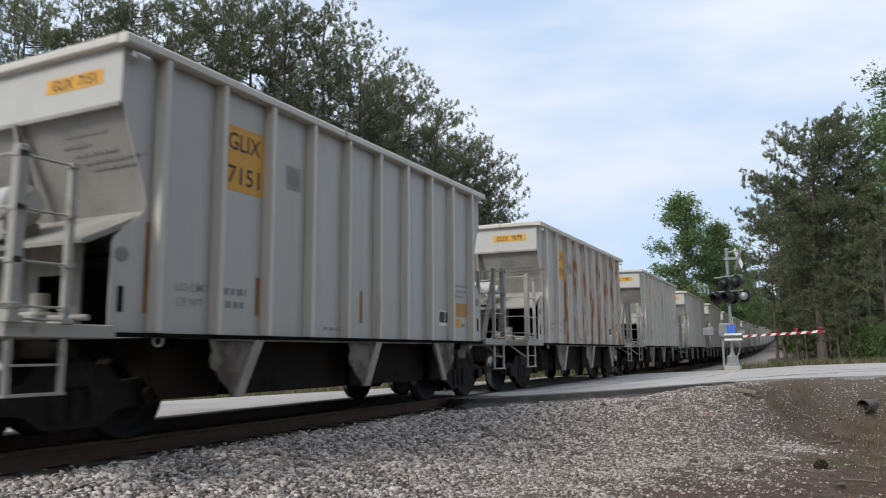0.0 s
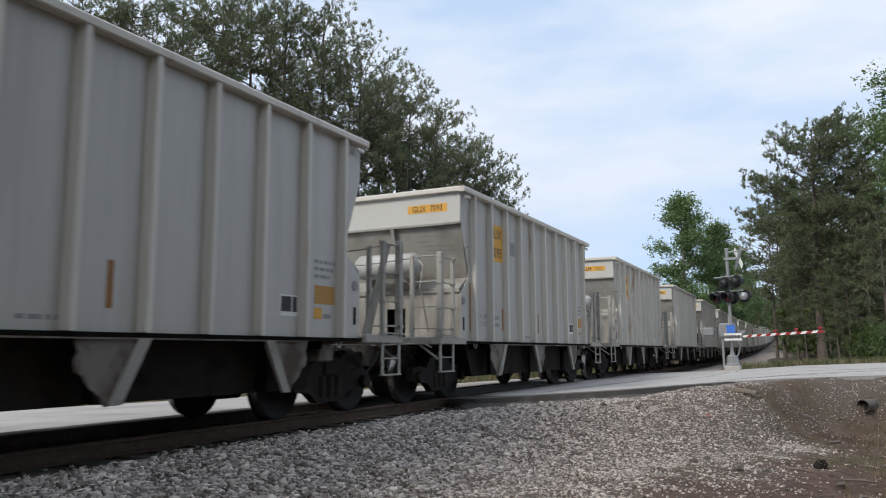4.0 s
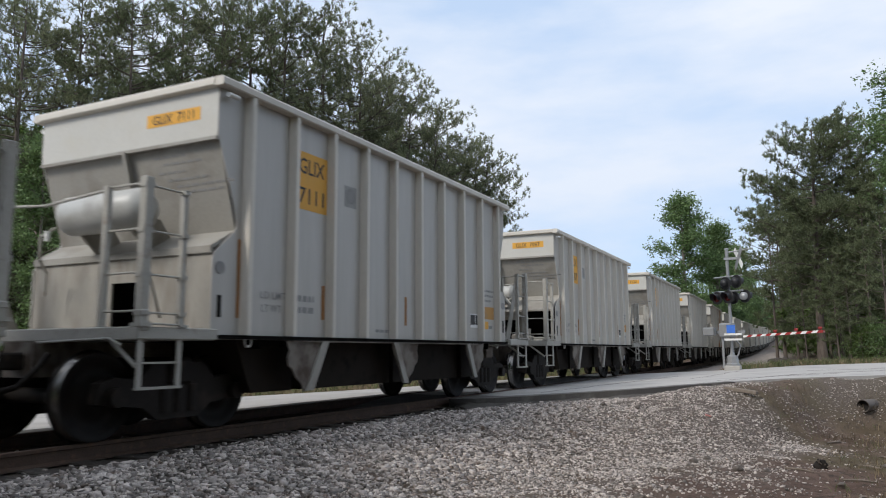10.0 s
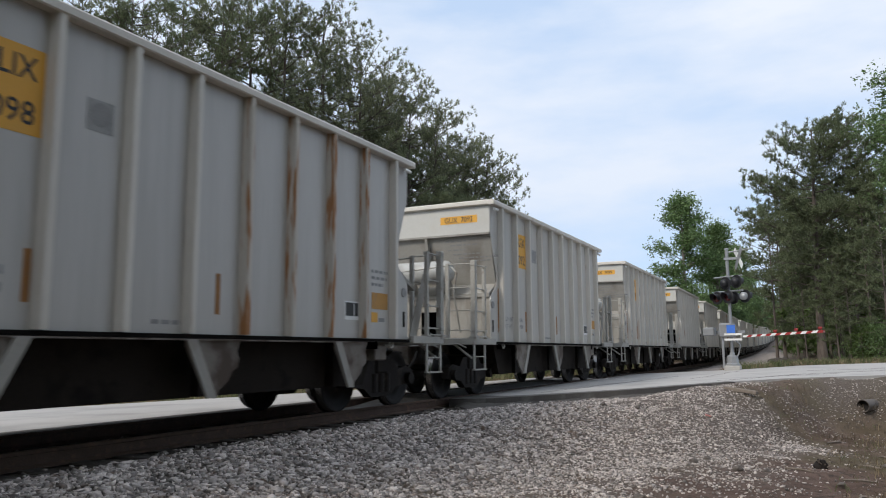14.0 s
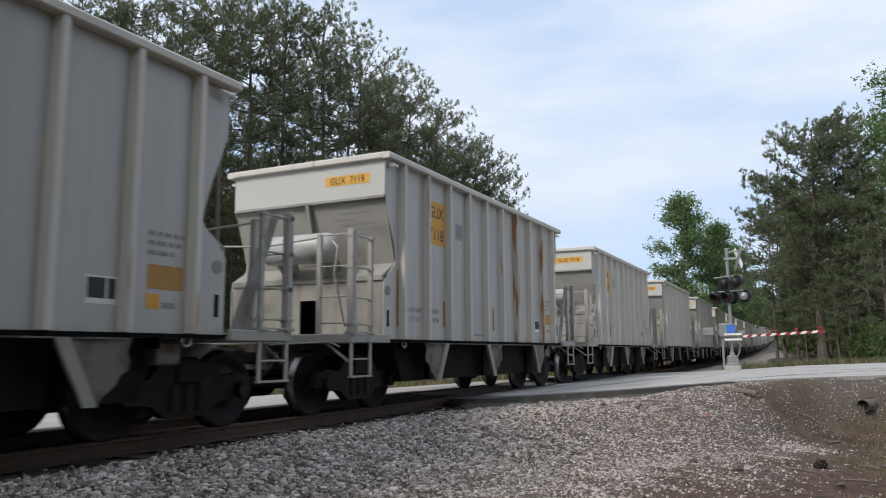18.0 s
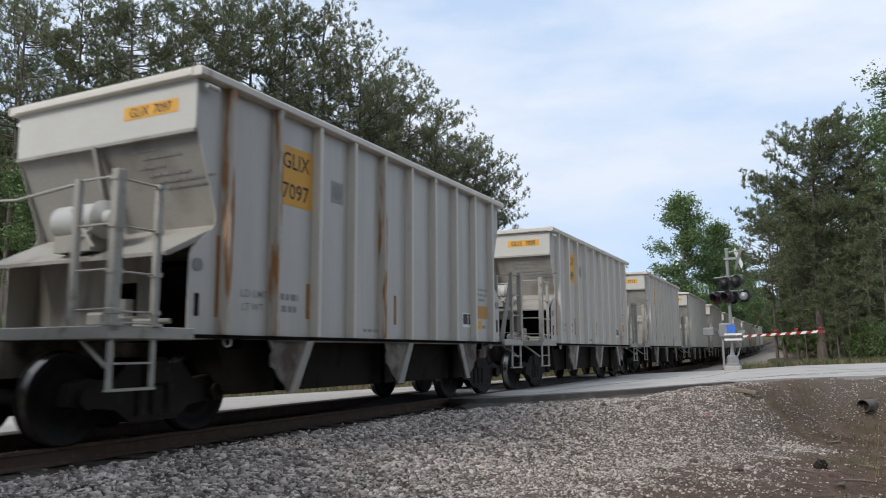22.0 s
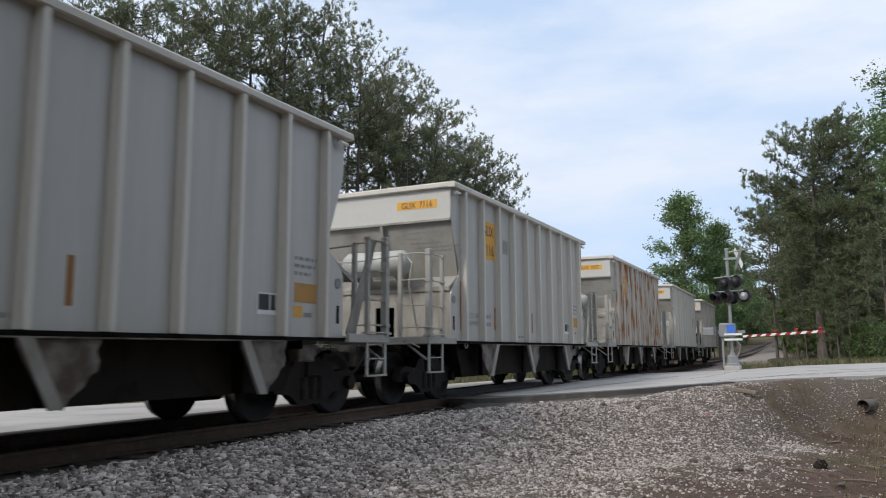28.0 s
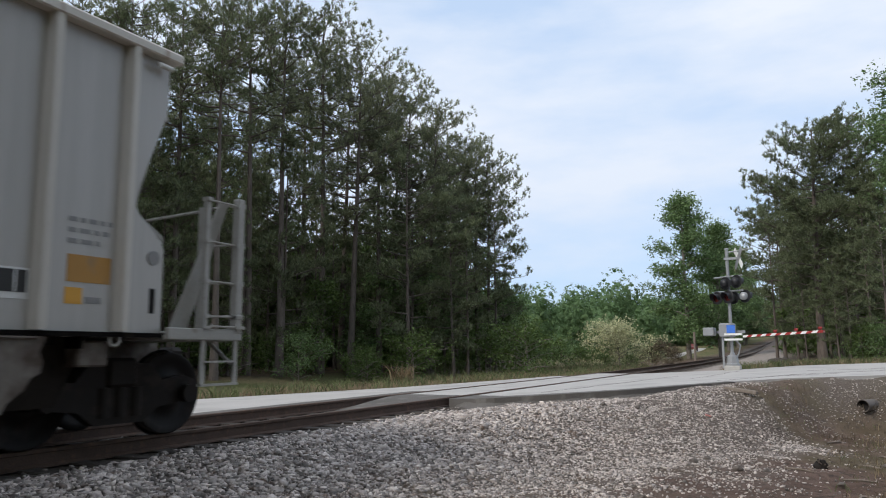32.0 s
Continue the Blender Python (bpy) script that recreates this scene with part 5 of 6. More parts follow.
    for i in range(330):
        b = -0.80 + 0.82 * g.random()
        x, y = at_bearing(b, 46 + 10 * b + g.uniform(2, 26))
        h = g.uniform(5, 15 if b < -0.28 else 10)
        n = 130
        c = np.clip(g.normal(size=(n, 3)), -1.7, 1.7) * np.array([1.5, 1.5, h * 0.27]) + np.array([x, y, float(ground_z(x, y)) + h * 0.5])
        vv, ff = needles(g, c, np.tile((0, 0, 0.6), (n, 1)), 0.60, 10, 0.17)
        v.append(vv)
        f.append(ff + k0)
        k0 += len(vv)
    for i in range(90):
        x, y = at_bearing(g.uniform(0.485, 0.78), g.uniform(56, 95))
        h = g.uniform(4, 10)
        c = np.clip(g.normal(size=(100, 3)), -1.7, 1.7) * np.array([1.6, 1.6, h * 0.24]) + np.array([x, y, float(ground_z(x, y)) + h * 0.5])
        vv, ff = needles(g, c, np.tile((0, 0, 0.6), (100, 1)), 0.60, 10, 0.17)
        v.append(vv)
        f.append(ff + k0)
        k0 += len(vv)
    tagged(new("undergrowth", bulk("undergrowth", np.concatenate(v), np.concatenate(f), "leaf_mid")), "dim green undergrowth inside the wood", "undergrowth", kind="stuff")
    # woods on the far rise
    g = np.random.default_rng(40)
    v, f, k0 = [], [], 0
    for i in range(450):
        b = 0.395 + 0.075 * g.random() if i >= 380 else 0.255 + 0.11 * g.random() if i >= 320 else 0.02 + 0.34 * g.random() if i < 150 else 0.30 + 0.5 * g.random() if i < 220 else 0.36 + 0.14 * g.random()
        d = g.uniform(230, 430) if i >= 380 else g.uniform(190, 270) if i >= 320 else g.uniform(120, 235) if i < 120 else g.uniform(78, 130) if i < 150 else g.uniform(95, 230) if i < 220 else g.uniform(120, 400)
        x, y = at_bearing(b, d)
        if abs(x - float(TRACK_X(y))) < 8.5 or (0.43 < b < 0.53 and d < 170) or (0.285 < b < 0.345 and d < 188):
            continue
        h = g.uniform(7.5, 16) * (0.34 + 0.5 * min(1, d / 170)) * (1.5 if 220 <= i < 320 else 1.22)
        z0 = float(ground_z(x, y)) - 1
        n = int(300 * max(1.0, 150 / d))
        mid = np.array([x, y, z0 + h * 0.45])
        lobe = g.normal(size=(11, 3))
        lobe[:5, 2] = np.abs(lobe[:5, 2])
        lobe /= np.linalg.norm(lobe, axis=1, keepdims=True)
        hub = mid + lobe * np.array([h * 0.21, h * 0.21, h * 0.38]) * g.uniform(0.7, 1.1, (11, 1))
        pick = g.integers(0, 11, n)
        c = g.normal(size=(n, 3))
        c /= np.linalg.norm(c, axis=1, keepdims=True)
        c = c * g.uniform(0.85, 1.0, (n, 1)) * h * g.uniform(0.11, 0.18, 11)[pick, None] + hub[pick]
        out = np.repeat(c - hub[pick] + 0.25 * (c - mid), 5, 0)
        c = np.repeat(c, 5, 0) + g.normal(0, 0.0013 * min(d, 190), (5 * n, 3))
        out = out / np.linalg.norm(out, axis=1, keepdims=True) + g.normal(0, 0.22, out.shape)
        a1 = np.cross(out, g.normal(size=out.shape))
        a1 /= np.linalg.norm(a1, axis=1, keepdims=True)
        a2 = np.cross(out, a1)
        a2 /= np.linalg.norm(a2, axis=1, keepdims=True)
        q = 0.0030 * min(d, 190) * g.uniform(0.6, 1.3, (5 * n, 1))
        vv = np.stack([c - a1 * q * 0.6, c + a2 * q * 0.4, c + a1 * q * 0.6, c - a2 * q * 0.4], 1).reshape(-1, 3)
        ff = np.arange(20 * n).reshape(-1, 4)
        v.append(vv)
        f.append(ff + k0)
        k0 += len(vv)
    tagged(new("far_woods", bulk("far_woods", np.concatenate(v), np.concatenate(f), "leaf_far")), "green mixed woods on the far rise", "woods", kind="stuff")



# ---- the crossing signal ----
def build_signal():
    bx, by, bz = 4.51, 28.84, 0.36
    sg = thing("crossing_signal", "grey railway crossing signal with lowered striped gate arm", "crossing signal", m=pose(bx, by, bz))
    part("mast", Shape().rod((0, 0, 0.05), (0, 0, 4.16), 0.058, 14), "galv", sg)
    part("mast_cap", Shape().lathe([(4.16, 0.08), (4.20, 0.065), (4.23, 0.0)], "z", 14), "galv", sg)
    part("foot_casting", Shape().lathe([(0.0, 0.25), (0.05, 0.25), (0.09, 0.21), (0.32, 0.19), (0.38, 0.09), (0.46, 0.075)], "z", 8, False), "galv", sg)
    part("foundation", Shape().box(-0.27, 0.27, -0.27, 0.27, -0.7, 0.0, c=0.03), "concrete", sg)
    # everything that faces the road turns to it
    face = pose(0, 0, 0, 0, 0, -34)
    def local(x, y, z):
        return face @ Vector((x, y, z))
    def disc(name, c, fwd, lens):
        """A round black head: backing plate, hood and lens. fwd: 1 towards the eye, -1 away."""
        turn = Matrix.Translation(local(*c)) @ face @ pose(0, 0, 0, 0, 0, 0 if fwd > 0 else 180)
        head = part(name, Shape().lathe([(0.02, 0.0), (0.02, 0.235), (-0.005, 0.235), (-0.012, 0.222), (-0.012, 0.15)], "y", 22, False).moved(turn), "black", sg, "black round signal head")
        part("housing", Shape().lathe([(0.02, 0.14), (0.12, 0.14), (0.17, 0.10), (0.19, 0.0)], "y", 18).moved(turn), "black" if lens != "white" else "galv", head)
        hood = Shape()
        v, f = [], []
        n = 14
        for i in range(n + 1):
            a = math.radians(-30 + 240 * i / n)
            for y, r in ((-0.01, 0.155), (-0.30 + 0.14 * abs(i / n - 0.5) * 2, 0.16)):
                v.append((r * math.cos(a), y, r * math.sin(a)))
        f = [(2 * i, 2 * i + 1, 2 * i + 3, 2 * i + 2) for i in range(n)]
        hood.add(v, f, True)
        part("hood", hood.moved(turn), "black", head)
        part("lens", Shape().lathe([(-0.012, 0.145), (-0.03, 0.10), (-0.036, 0.0)], "y", 18).moved(turn), "lens" if lens == "lens" else "white", head)
    for z in (2.64, 3.17):
        part("cross_arm", Shape().rod(local(-0.62, 0, z), local(0.62, 0, z), 0.03, 8), "galv", sg)
    disc("signal_head", (-0.42, -0.14, 2.42), 1, "lens")
    disc("signal_head", (0.09, -0.16, 2.43), 1, "lens")
    disc("signal_head", (0.58, 0.14, 2.44), -1, "white")
    disc("signal_head", (0.06, 0.16, 2.42), -1, "lens")
    disc("signal_head", (-0.04, -0.10, 2.93), -1, "lens")
    disc("signal_head", (0.44, -0.10, 2.96), -1, "lens")
    # crossed boards seen edge on
    for a, yb in ((48, -0.10), (-48, -0.125)):
        m = Matrix.Translation((0.40, yb, 3.82)) @ pose(0, 0, 0, 0, 0, -62) @ Matrix.Rotation(math.radians(a), 4, "Y")
        part("crossbuck_board", Shape().box(-0.46, 0.46, -0.008, 0.008, -0.10, 0.10, m=m, c=0.003), "white" if a > 0 else "galv", sg, "white crossbuck board")
    part("crossbuck_arm", Shape().rod((0, -0.02, 4.05), (0.90, -0.1, 4.15), 0.022, 8), "galv", sg)
    part("crossbuck_bracket", Shape().box(-0.1, 0.5, -0.09, -0.04, 3.78, 3.86), "galv", sg)
    # gate machine
    part("gate_machine", Shape().box(-0.32, 0.16, -0.32, 0.10, 1.0, 1.50, m=pose(0, 0, 0, 0, 0, -20), c=0.05), "galv", sg, "grey gate machine box")
    part("machine_post", Shape().box(-0.33, -0.25, -0.05, 0.04, -0.1, 1.0, c=0.015), "galv", sg)
    part("mast_sign", Shape().box(-0.10, 0.18, -0.42, -0.405, 1.14, 1.42, c=0.003), "blue", sg, "blue notice plate")
    part("counterweight", Shape().box(-0.98, -0.56, -0.16, 0.08, 1.06, 1.36, m=pose(0, 0, 0, 0, 0, -15), c=0.03), "galv", sg, "grey counterweight plates")
    part("counterweight_arm", Shape().box(-0.95, 0.45, 0.12, 0.16, 1.14, 1.24, m=pose(0, 0, 0, 0, 0, -15)), "galv", sg)
    for z in (0.88, 1.06):
        part("arm_bracket", Shape().box(-0.10, 0.52, -0.40, -0.32, z, z + 0.07, m=pose(0, 0, 0, 0, 0, -15)), "white", sg)
    part("conduit", Shape().line([(0.14, -0.05, 0.9), (0.30, -0.08, 0.72), (0.22, -0.05, 0.40), (0.08, 0, 0.2)], 0.028, 8), "galv", sg)
    # arm with alternate red and white bands
    root, tip = Vector((0.46, -0.42, 1.02)), Vector((2.98, -2.35, 1.11))
    arm = part("gate_arm", Shape().rod(root, tip, 0.03, 8), "white", sg, "gate arm banded red and white")
    d = (tip - root).normalized()
    ln = (tip - root).length
    m = Matrix.Translation(root) @ d.to_track_quat("X", "Z").to_matrix().to_4x4()
    n = 16
    for i in range(n):
        a, b = ln * i / n, ln * (i + 1) / n
        k = 0.05
        poly = [(a - (k if i else 0), -0.038), (b - (k if i < n - 1 else 0), -0.038), (b + (k if i < n - 1 else 0), 0.038), (a + (k if i else 0), 0.038)]
        part("stripe", Shape().prism(poly, "y", -0.045, 0.045).moved(m), "red" if i % 2 else "white", arm)
    for q in (0.42, 0.68, 0.96):
        c = root.lerp(tip, q)
        part("arm_lamp", Shape().rod(c + Vector((0, 0, 0.05)), c + Vector((0, 0, 0.09)), 0.022, 8).rod(c + Vector((-0.04, -0.02, 0.11)), c + Vector((0.04, 0.02, 0.11)), 0.042, 12), "red", arm)


# ---- roadside things ----
def blade_patch(name, label, category, places, size, mat, seed, spread=0.10, per=9):
    """Grass: upright tapering blades in tufts."""
    g = np.random.default_rng(seed)
    c = np.repeat(np.asarray(places, float), per, 0)
    n = len(c)
    c[:, :2] += g.normal(0, spread, (n, 2))
    h = size * g.uniform(0.4, 1.25, (n, 1))
    a = g.uniform(0, 2 * np.pi, n)
    w = np.stack([np.cos(a), np.sin(a), 0 * a], -1) * h * 0.035
    lean = np.concatenate([g.normal(0, 0.28, (n, 2)), np.ones((n, 1))], 1) * h
    bend = lean * np.array([1.9, 1.9, 0.92])
    v = np.stack([c - w, c + w, c + lean * 0.55 + w * 0.7, c + lean * 0.55 - w * 0.7, c + bend], 1).reshape(-1, 3)
    i = 5 * np.arange(n)[:, None]
    f = np.concatenate([i + np.array([[0, 1, 2]]), i + np.array([[0, 2, 3]]), i + np.array([[3, 2, 4]])])
    return tagged(new(name, bulk(name, v, f, mat)), label, category, kind="stuff")


def build_verges():
    g = np.random.default_rng(50)
    fx, fy = [-20, -12.8, -10.0, -8.0, -5.8, -4.75, -3.45, -2.6, -1.75], [-24, -6, 2.0, 7.0, 12.9, 15.4, 18.5, 22.6, 28.2]
    y = g.uniform(0, 46, 2600)
    x = np.interp(y, fy, fx) - 0.15 - 4.2 * g.random(2600)**1.4
    y2 = g.uniform(28, 60, 700)
    x2 = TRACK_X(y2) - g.uniform(2.6, 9, 700)
    X, Y = np.concatenate([x, x2]), np.concatenate([y, y2])
    P = np.stack([X, Y, ground_z(X, Y) - 0.02], -1)
    pick = g.random(len(P))
    blade_patch("verge_grass", "green weeds along the road verge", "grass", P[pick < 0.28], 0.42, "grass", 51)
    blade_patch("dry_grass", "pale dry grass along the road verge", "grass", P[pick >= 0.28], 0.28, "straw", 52)
    y = g.uniform(31, 75, 2600)
    x = np.interp(y, [31, 36, 45, 60, 75], [5.5, 8.5, 17, 34, 55]) - g.uniform(-0.4, 3.2, 2600)
    keep = (x - TRACK_X(y)) > 4.2
    x, y = x[keep], y[keep]
    P = np.stack([x, y, ground_z(x, y) - 0.02], -1)
    pick = g.random(len(P))
    blade_patch("verge_grass", "green grass under the pines", "grass", P[pick < 0.5], 0.40, "grass", 53)
    blade_patch("dry_grass", "tan grass under the pines", "grass", P[pick >= 0.5], 0.32, "straw", 54)
    # weeds in the ditch and on the bank below the road
    x, y = g.uniform(5.2, 10.5, 5200), g.uniform(8.5, 19.0, 5200)
    e = past_edge(x, y)
    patchy = smooth(-0.3, 0.5, np.sin(x * 2.3 + y * 0.7) * np.sin(y * 1.6 - x * 0.9) + 0.3 * np.sin(x * 6.1 + y * 4.3))
    likely = 0.8 * smooth(-2.6, -1.2, e) * smooth(6.2, 6.9, x) * smooth(9.5, 7.6, x) + 0.5 * smooth(7.3, 8.3, x) * smooth(17.2, 15.5, y)
    keep = (e < -0.45) & (g.random(5200) < np.clip(likely * (0.25 + 0.75 * patchy), 0, 1))
    P = np.stack([x[keep], y[keep], ground_z(x[keep], y[keep]) - 0.02], -1)
    pick = g.random(len(P))
    blade_patch("ditch_weeds", "dead brown weeds in the ditch", "weeds", P[pick < 0.72], 0.12, "twig", 55, 0.12, 12)
    blade_patch("ditch_grass", "low olive grass on the bank of the ditch", "grass", P[(pick >= 0.72) & (pick < 0.88)], 0.11, "grass", 57, 0.10, 12)
    blade_patch("ditch_straw", "pale dry grass in the ditch", "grass", P[(pick >= 0.88) & (P[:, 0] > 7.4)], 0.13, "straw", 58, 0.14, 16)
    # tuft of straw by the road
    tx, ty = at_bearing(-0.055, 29.5)
    P = np.stack([tx + g.normal(0, 0.18, 14), ty + g.normal(0, 0.18, 14), np.full(14, float(ground_z(tx, ty)))], -1)
    blade_patch("straw_tuft", "tall clump of pale straw", "grass", P, 0.75, "straw", 56, 0.05, 9)


def rough_stone(name, seed, sx, sy, sz, mat):
    bm = bmesh.new()
    bmesh.ops.create_icosphere(bm, subdivisions=3, radius=1.0)
    for p in bm.verts:
        k = 1 + 0.35 * noise.noise(p.co * 1.3 + Vector((seed, 0, 0))) + 0.16 * noise.noise(p.co * 3.7 + Vector((0, seed, 0)))
        p.co = Vector((p.co.x * sx, p.co.y * sy, p.co.z * sz)) * k
    me = bpy.data.meshes.new(name)
    bm.to_mesh(me)
    bm.free()
    me.materials.append(M[mat])
    return me


def build_clutter():
    g = random.Random(61)
    # culvert under the road edge
    cx, cy = 8.12, 17.76
    cz = -0.24
    cv = thing("culvert", "short metal culvert pipe under the road edge", "culvert", m=pose(cx, cy, cz, 0, 0, -22))
    part("pipe", Shape().lathe([(0.0, 0.125), (0.0, 0.112), (2.4, 0.112), (2.4, 0.125), (0.0, 0.125)], "y", 20), "pipe", cv)
    # black cup closing the pipe just inside, painted as the dark of the hole
    part("lining", Shape().lathe([(0.02, 0.111), (0.10, 0.108), (0.11, 0.0)], "y", 20), "void", cv)
    for i, (x, y, s) in enumerate(((8.6, 11.9, 0.07), (5.80, 11.2, 0.06), (5.93, 11.5, 0.06), (8.2, 12.8, 0.06), (7.3, 8.9, 0.05), (6.41, 10.8, 0.065), (6.75, 10.9, 0.05), (3.95, 13.4, 0.06), (4.5, 13.6, 0.05), (5.7, 8.2, 0.06), (7.6, 10.6, 0.05))):
        z = float(ground_z(x, y))
        tagged(new("stone", rough_stone("stone", i * 3.1, s, s * 0.8, s * 0.75, "pipe")), "dark stone lying on the dirt", "stone", "stones in the ditch").matrix_basis = pose(x, y, z + s * 0.35, 0, 0, 40 * i)
    for i in range(14):
        x, y = g.uniform(7.0, 9.0), g.uniform(9.0, 15.5)
        z = float(ground_z(x, y))
        a, l = g.uniform(0, math.pi), g.uniform(0.2, 0.6)
        dx, dy = math.cos(a) * l / 2, math.sin(a) * l / 2
        z0, z1 = float(ground_z(x - dx, y - dy)), float(ground_z(x + dx, y + dy))
        S = Shape()
        S.add(*tube([(x - dx, y - dy, z0 + 0.02), (x, y, (z0 + z1) / 2 + 0.03), (x + dx, y + dy, z1 + 0.015)], [0.014, 0.016, 0.008], 6), smooth=True)
        tagged(part("stick", S, "wood"), "weathered stick lying on the dirt", "stick", "sticks in the ditch")
    # splintered charred log end
    x, y = 7.37, 12.0
    stump = thing("charred_log", "splintered charred end of a log on the dirt", "log", m=pose(x, y, float(ground_z(x, y)) + 0.03, 0, 0, 25))
    part("log_end", rough_stone("log_end", 1.7, 0.085, 0.075, 0.10, "truck"), None, stump)
    for i in range(7):
        a, h = i * 0.9, -0.02 + 0.022 * i
        part("splinter", Shape().rod((0.05 * math.cos(a), -0.05, h), (0.09 * math.cos(a + 0.4), -0.095 + 0.02 * math.sin(a), h + 0.035), 0.011, 5, 0.004), "wood", stump)
    # old tie beside the road edge
    tagged(part("timber", Shape().box(-0.34, 0.34, -0.05, 0.05, -0.035, 0.035, c=0.01), "wood", at=pose(6.0, 15.85, float(ground_z(6.0, 15.85)) + 0.03, 0, 6, -24)), "grey broken timber below the road edge", "timber")
    x, y = 5.64, 13.91
    m = pose(x, y, float(ground_z(x, y)) + 0.05, 20, 15, 30)
    tagged(part("litter", Shape().box(-0.05, 0.05, -0.025, 0.025, -0.01, 0.01, c=0.006), "faded_red", at=m), "small red scrap of litter on the stones", "litter")
    # utility pole, marker, far lane and the car on it
    x, y = at_bearing(0.331, 84)
    tagged(part("wooden_post", Shape().rod((0, 0, -0.3), (0, 0, 3.0), 0.13, 10, 0.11), "wood", at=pose(x, y, float(ground_z(x, y)))), "thick grey wooden post beside the track", "post")
    a = [at_bearing(b, d) for b, d in ((0.292, 104), (0.306, 128), (0.322, 150), (0.335, 175))]
    b = [at_bearing(b, d) for b, d in ((0.306, 104), (0.318, 128), (0.336, 150), (0.346, 175))]
    tagged(strip("lane", a, b, 30, 4, "concrete", lambda x, y: ground_z(x, y) + 0.06, 0.0, 0.3), "pale gravel lane climbing behind the track", "lane", kind="structure")
    x, y = at_bearing(0.327, 150)
    z = float(ground_z(x, y)) + 0.07
    car = thing("parked_car", "small dark red car far off on the lane", "car", m=pose(x, y, z, 0, 0, 92))
    prof = [(-2.1, 0.35), (-2.1, 0.75), (-1.3, 0.9), (-0.8, 1.38), (0.9, 1.40), (1.5, 0.92), (2.1, 0.8), (2.1, 0.35)]
    part("body", Shape().prism(prof, "y", -0.85, 0.85), "maroon", car)
    part("window", Shape().prism([(-1.15, 0.93), (-0.75, 1.32), (0.85, 1.33), (1.3, 0.93)], "y", -0.86, 0.86), "black", car)
    for wx in (-1.35, 1.35):
        for wy in (-0.78, 0.78):
            part("wheel", Shape().rod((wx, wy - 0.1, 0.31), (wx, wy + 0.1, 0.31), 0.31, 14), "black", car)
    # rubble on the bank of the far track
    for i in range(9):
        x, y = at_bearing(g.uniform(0.425, 0.455), g.uniform(46, 54))
        s = g.uniform(0.14, 0.32)
        tagged(new("rubble", rough_stone("rubble", 9 + i, s * 1.4, s, s * 0.7, "tie")), "broken dark timber and rubble beside the track", "rubble", "rubble beside the track").matrix_basis = pose(x, y, float(ground_z(x, y)) + s * 0.3, 0, 0, 50 * i)
    # tree whose twigs hang into the view
    S = Shape()
    S.add(*tube([(0, 0, -0.2), (-0.1, 0.1, 3), (-0.3, 0.2, 6.5), (-0.3, 0.3, 10)], [0.2, 0.17, 0.12, 0.05], 9), smooth=True)
    S.add(*tube([(-0.15, 0.1, 3.0), (-2.3, 0.1, 4.4), (-4.2, -0.1, 4.25), (-5.2, -0.2, 3.86)], [0.08, 0.055, 0.03, 0.010], 6), smooth=True)
    for k in range(8):
        b = Vector((-4.80 - 0.05 * k, -0.16, 4.10 - 0.02 * k))
        e = b + Vector((-0.30 - 0.04 * k, g.uniform(-0.2, 0.2), -0.05 + 0.01 * k + g.uniform(-0.10, 0.12)))
        S.add(*tube([b, b.lerp(e, 0.3) + Vector((0, 0, g.uniform(-0.09, 0.0))), b.lerp(e, 0.65) + Vector((0, 0, g.uniform(-0.12, -0.02))), e], [0.0045, 0.0035, 0.0025, 0.0015], 4))
    tr = thing("roadside_tree", "slender tree with bare twigs over the ditch", "tree", m=pose(13.6, 6.2, float(ground_z(13.6, 6.2))))
    part("trunk", S, "bark_pale", tr)
    gg = np.random.default_rng(5)
    c = gg.normal(0, 1, (260, 3)) * np.array([1.7, 1.7, 2.0]) + np.array([1.0, -0.6, 8.6])
    v, f = blades(gg, c, 0.2, 8)
    part("crown", bulk("crown", v, f, "leaf_mid"), None, tr)
    # unseen woods behind the eye, added along the near side to shade the cars
    v, f, k0 = [], [], 0
    for i in range(106):
        x, y = (gg.uniform(15, 40), gg.uniform(-60, 4)) if i < 70 else (gg.uniform(13.5, 20), gg.uniform(-30, 9))
        h = gg.uniform(11, 18)
        n = 80
        c = gg.normal(size=(n, 3))
        c = c / np.linalg.norm(c, axis=1, keepdims=True) * gg.uniform(0.5, 1.0, (n, 1)) * np.array([3.4, 3.4, h * 0.47]) + np.array([x, y, h * 0.5])
        vv, ff = blades(gg, c, 0.6, 7)
        v.append(vv)
        f.append(ff + k0)
        k0 += len(vv)
    tagged(new("near_woods", bulk("near_woods", np.concatenate(v), np.concatenate(f), "leaf_mid")), "unseen dark green woods added along the near side to shade the cars", "woods", kind="stuff")


build_trees()
build_signal()
build_verges()
build_clutter()


# ---- what moves ----
START = 9.335
TRAVEL = spline((0, 6, 13, 19, 25, 28, 32), (0.04, 79.93, 173.0, 252.66, 331.93, 371.46, 423.62))


def travelled(t):
    """How far the train has come since the start: steady at first, then slowing a little."""
    return float(TRAVEL(t))


def car_pose(k, t):
    y = START + k * PITCH - travelled(t)
    a, b = y - 4.325, y + 4.325
    p = Vector((float(TRACK_X(a)), a, float(TRACK_Z(a))))
    q = Vector((float(TRACK_X(b)), b, float(TRACK_Z(b))))
    d = (q - p).normalized()
    m = Matrix.Translation((p + q) / 2) @ Euler((math.asin(d.z), 0, math.atan2(-d.x, d.y))).to_matrix().to_4x4()
    return m @ pose(0, 0, 0, 0, 0, 180) if ROW[k][1] else m


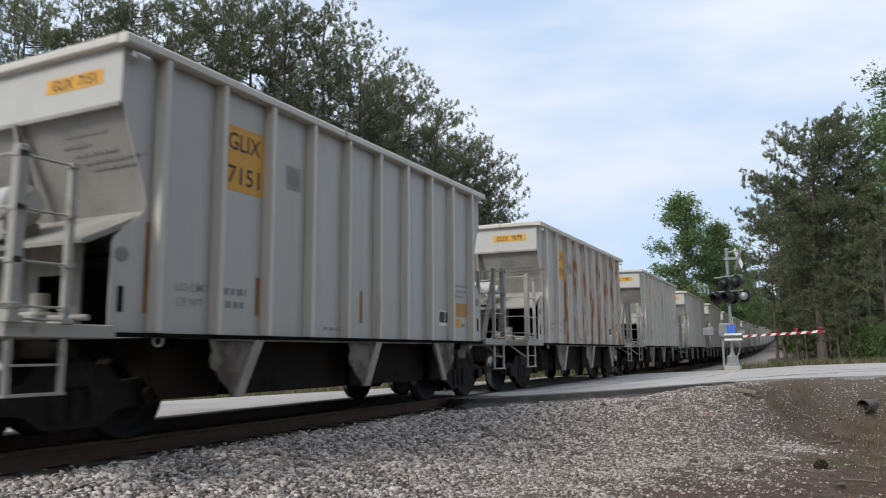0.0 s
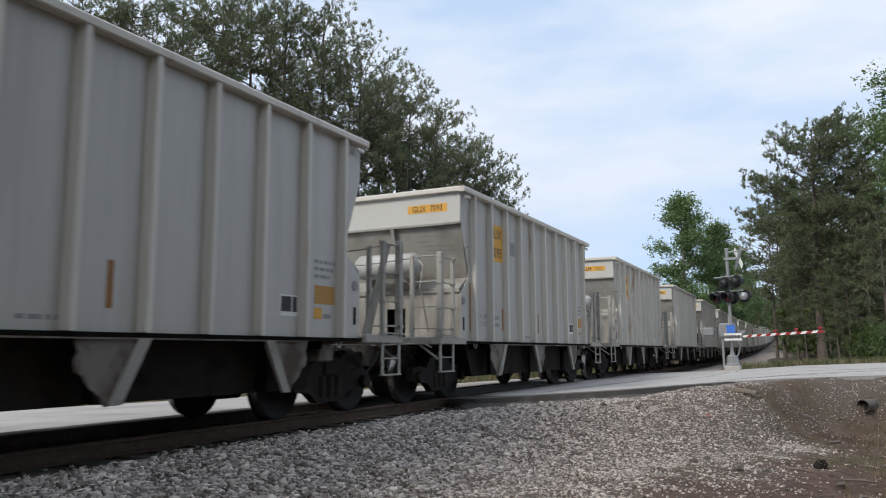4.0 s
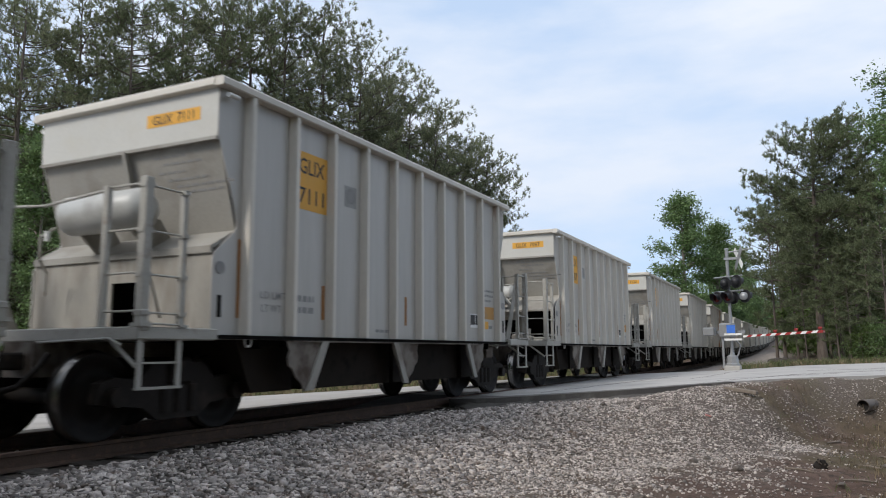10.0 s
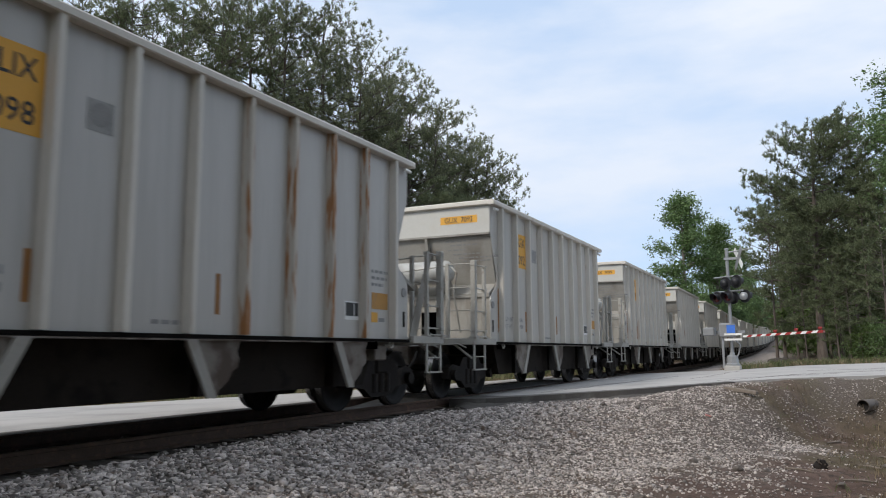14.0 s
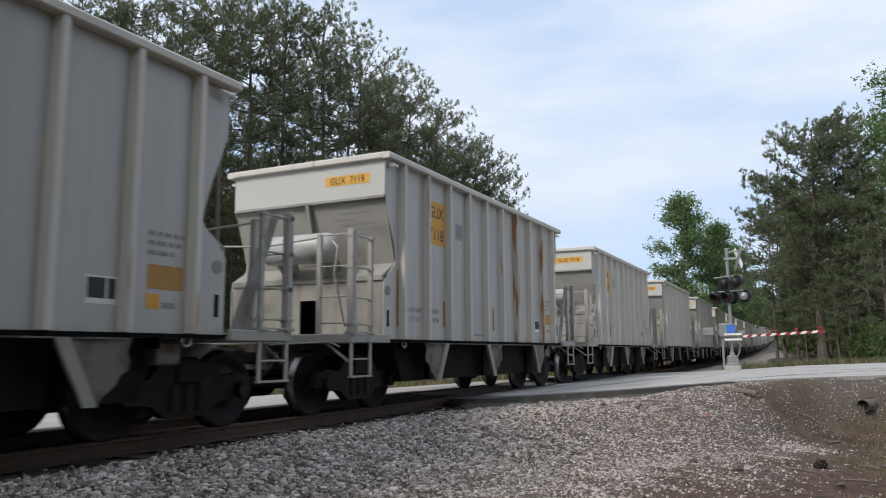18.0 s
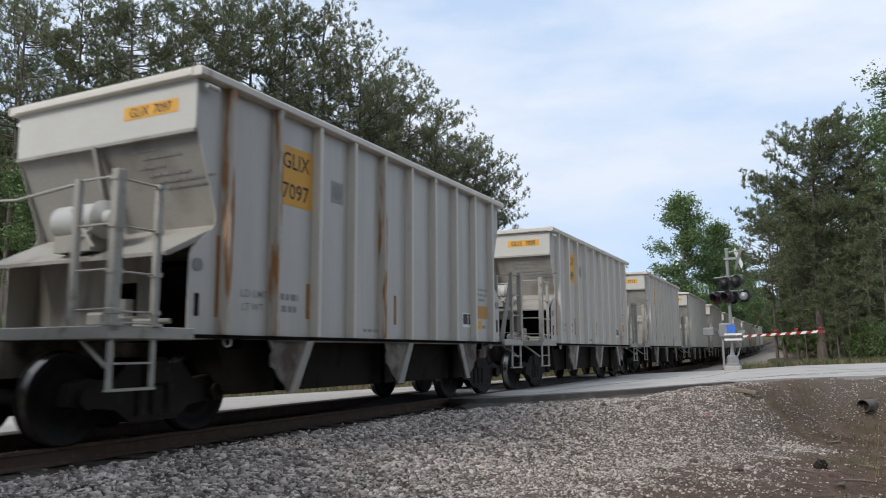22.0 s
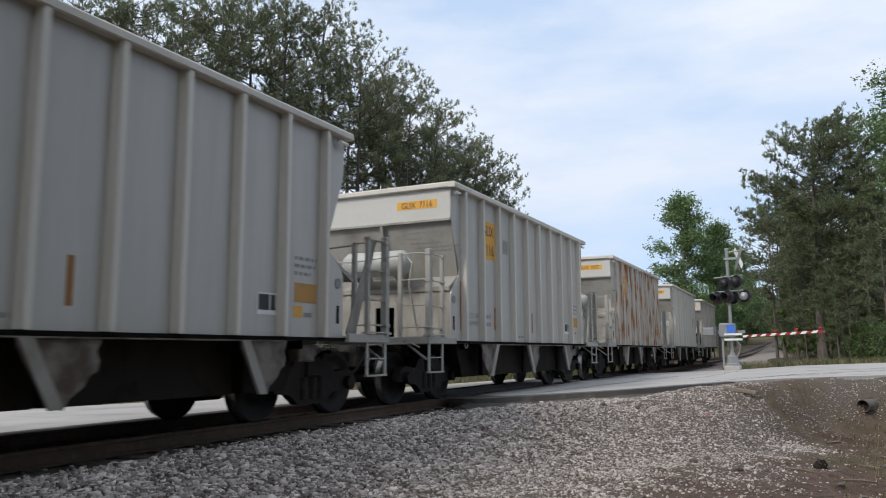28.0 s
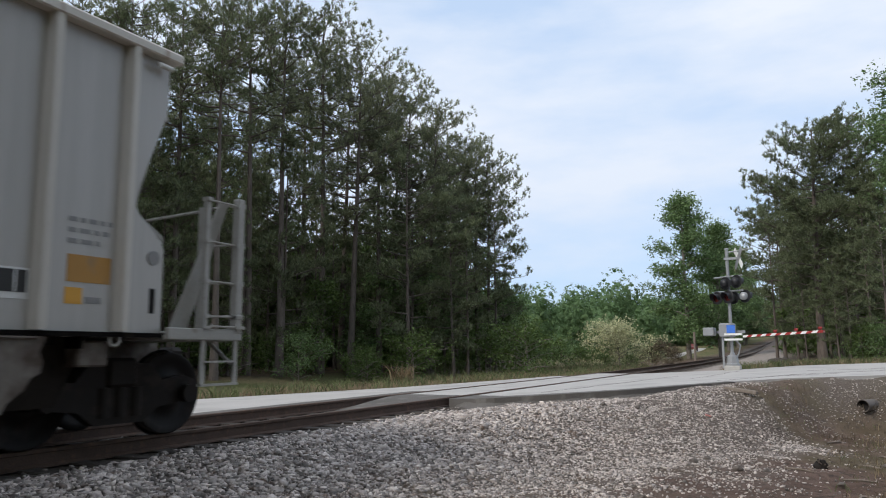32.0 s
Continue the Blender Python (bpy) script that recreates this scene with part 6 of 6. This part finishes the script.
def motions():
    for k, car in enumerate(CARS):
        walk(car, [(t, car_pose(k, t)) for t in range(33)])
        turn = -1 if ROW[k][1] else 1
        near = [i for i in range(961) if -14 < START + k * PITCH - travelled(i / 30) < 40]
        frames = sorted({0, 960, *near})
        for ws in [o for o in car.children if o.name.startswith("wheelset")]:
            rows = []
            for i in frames:
                at = min(max(i, near[0]), near[-1]) / 30
                rows.append((i / 30, pose(0, ws.location.y, WHEEL) @ Matrix.Rotation(turn * travelled(at) / WHEEL, 4, "X")))
            walk(ws, rows)


motions()
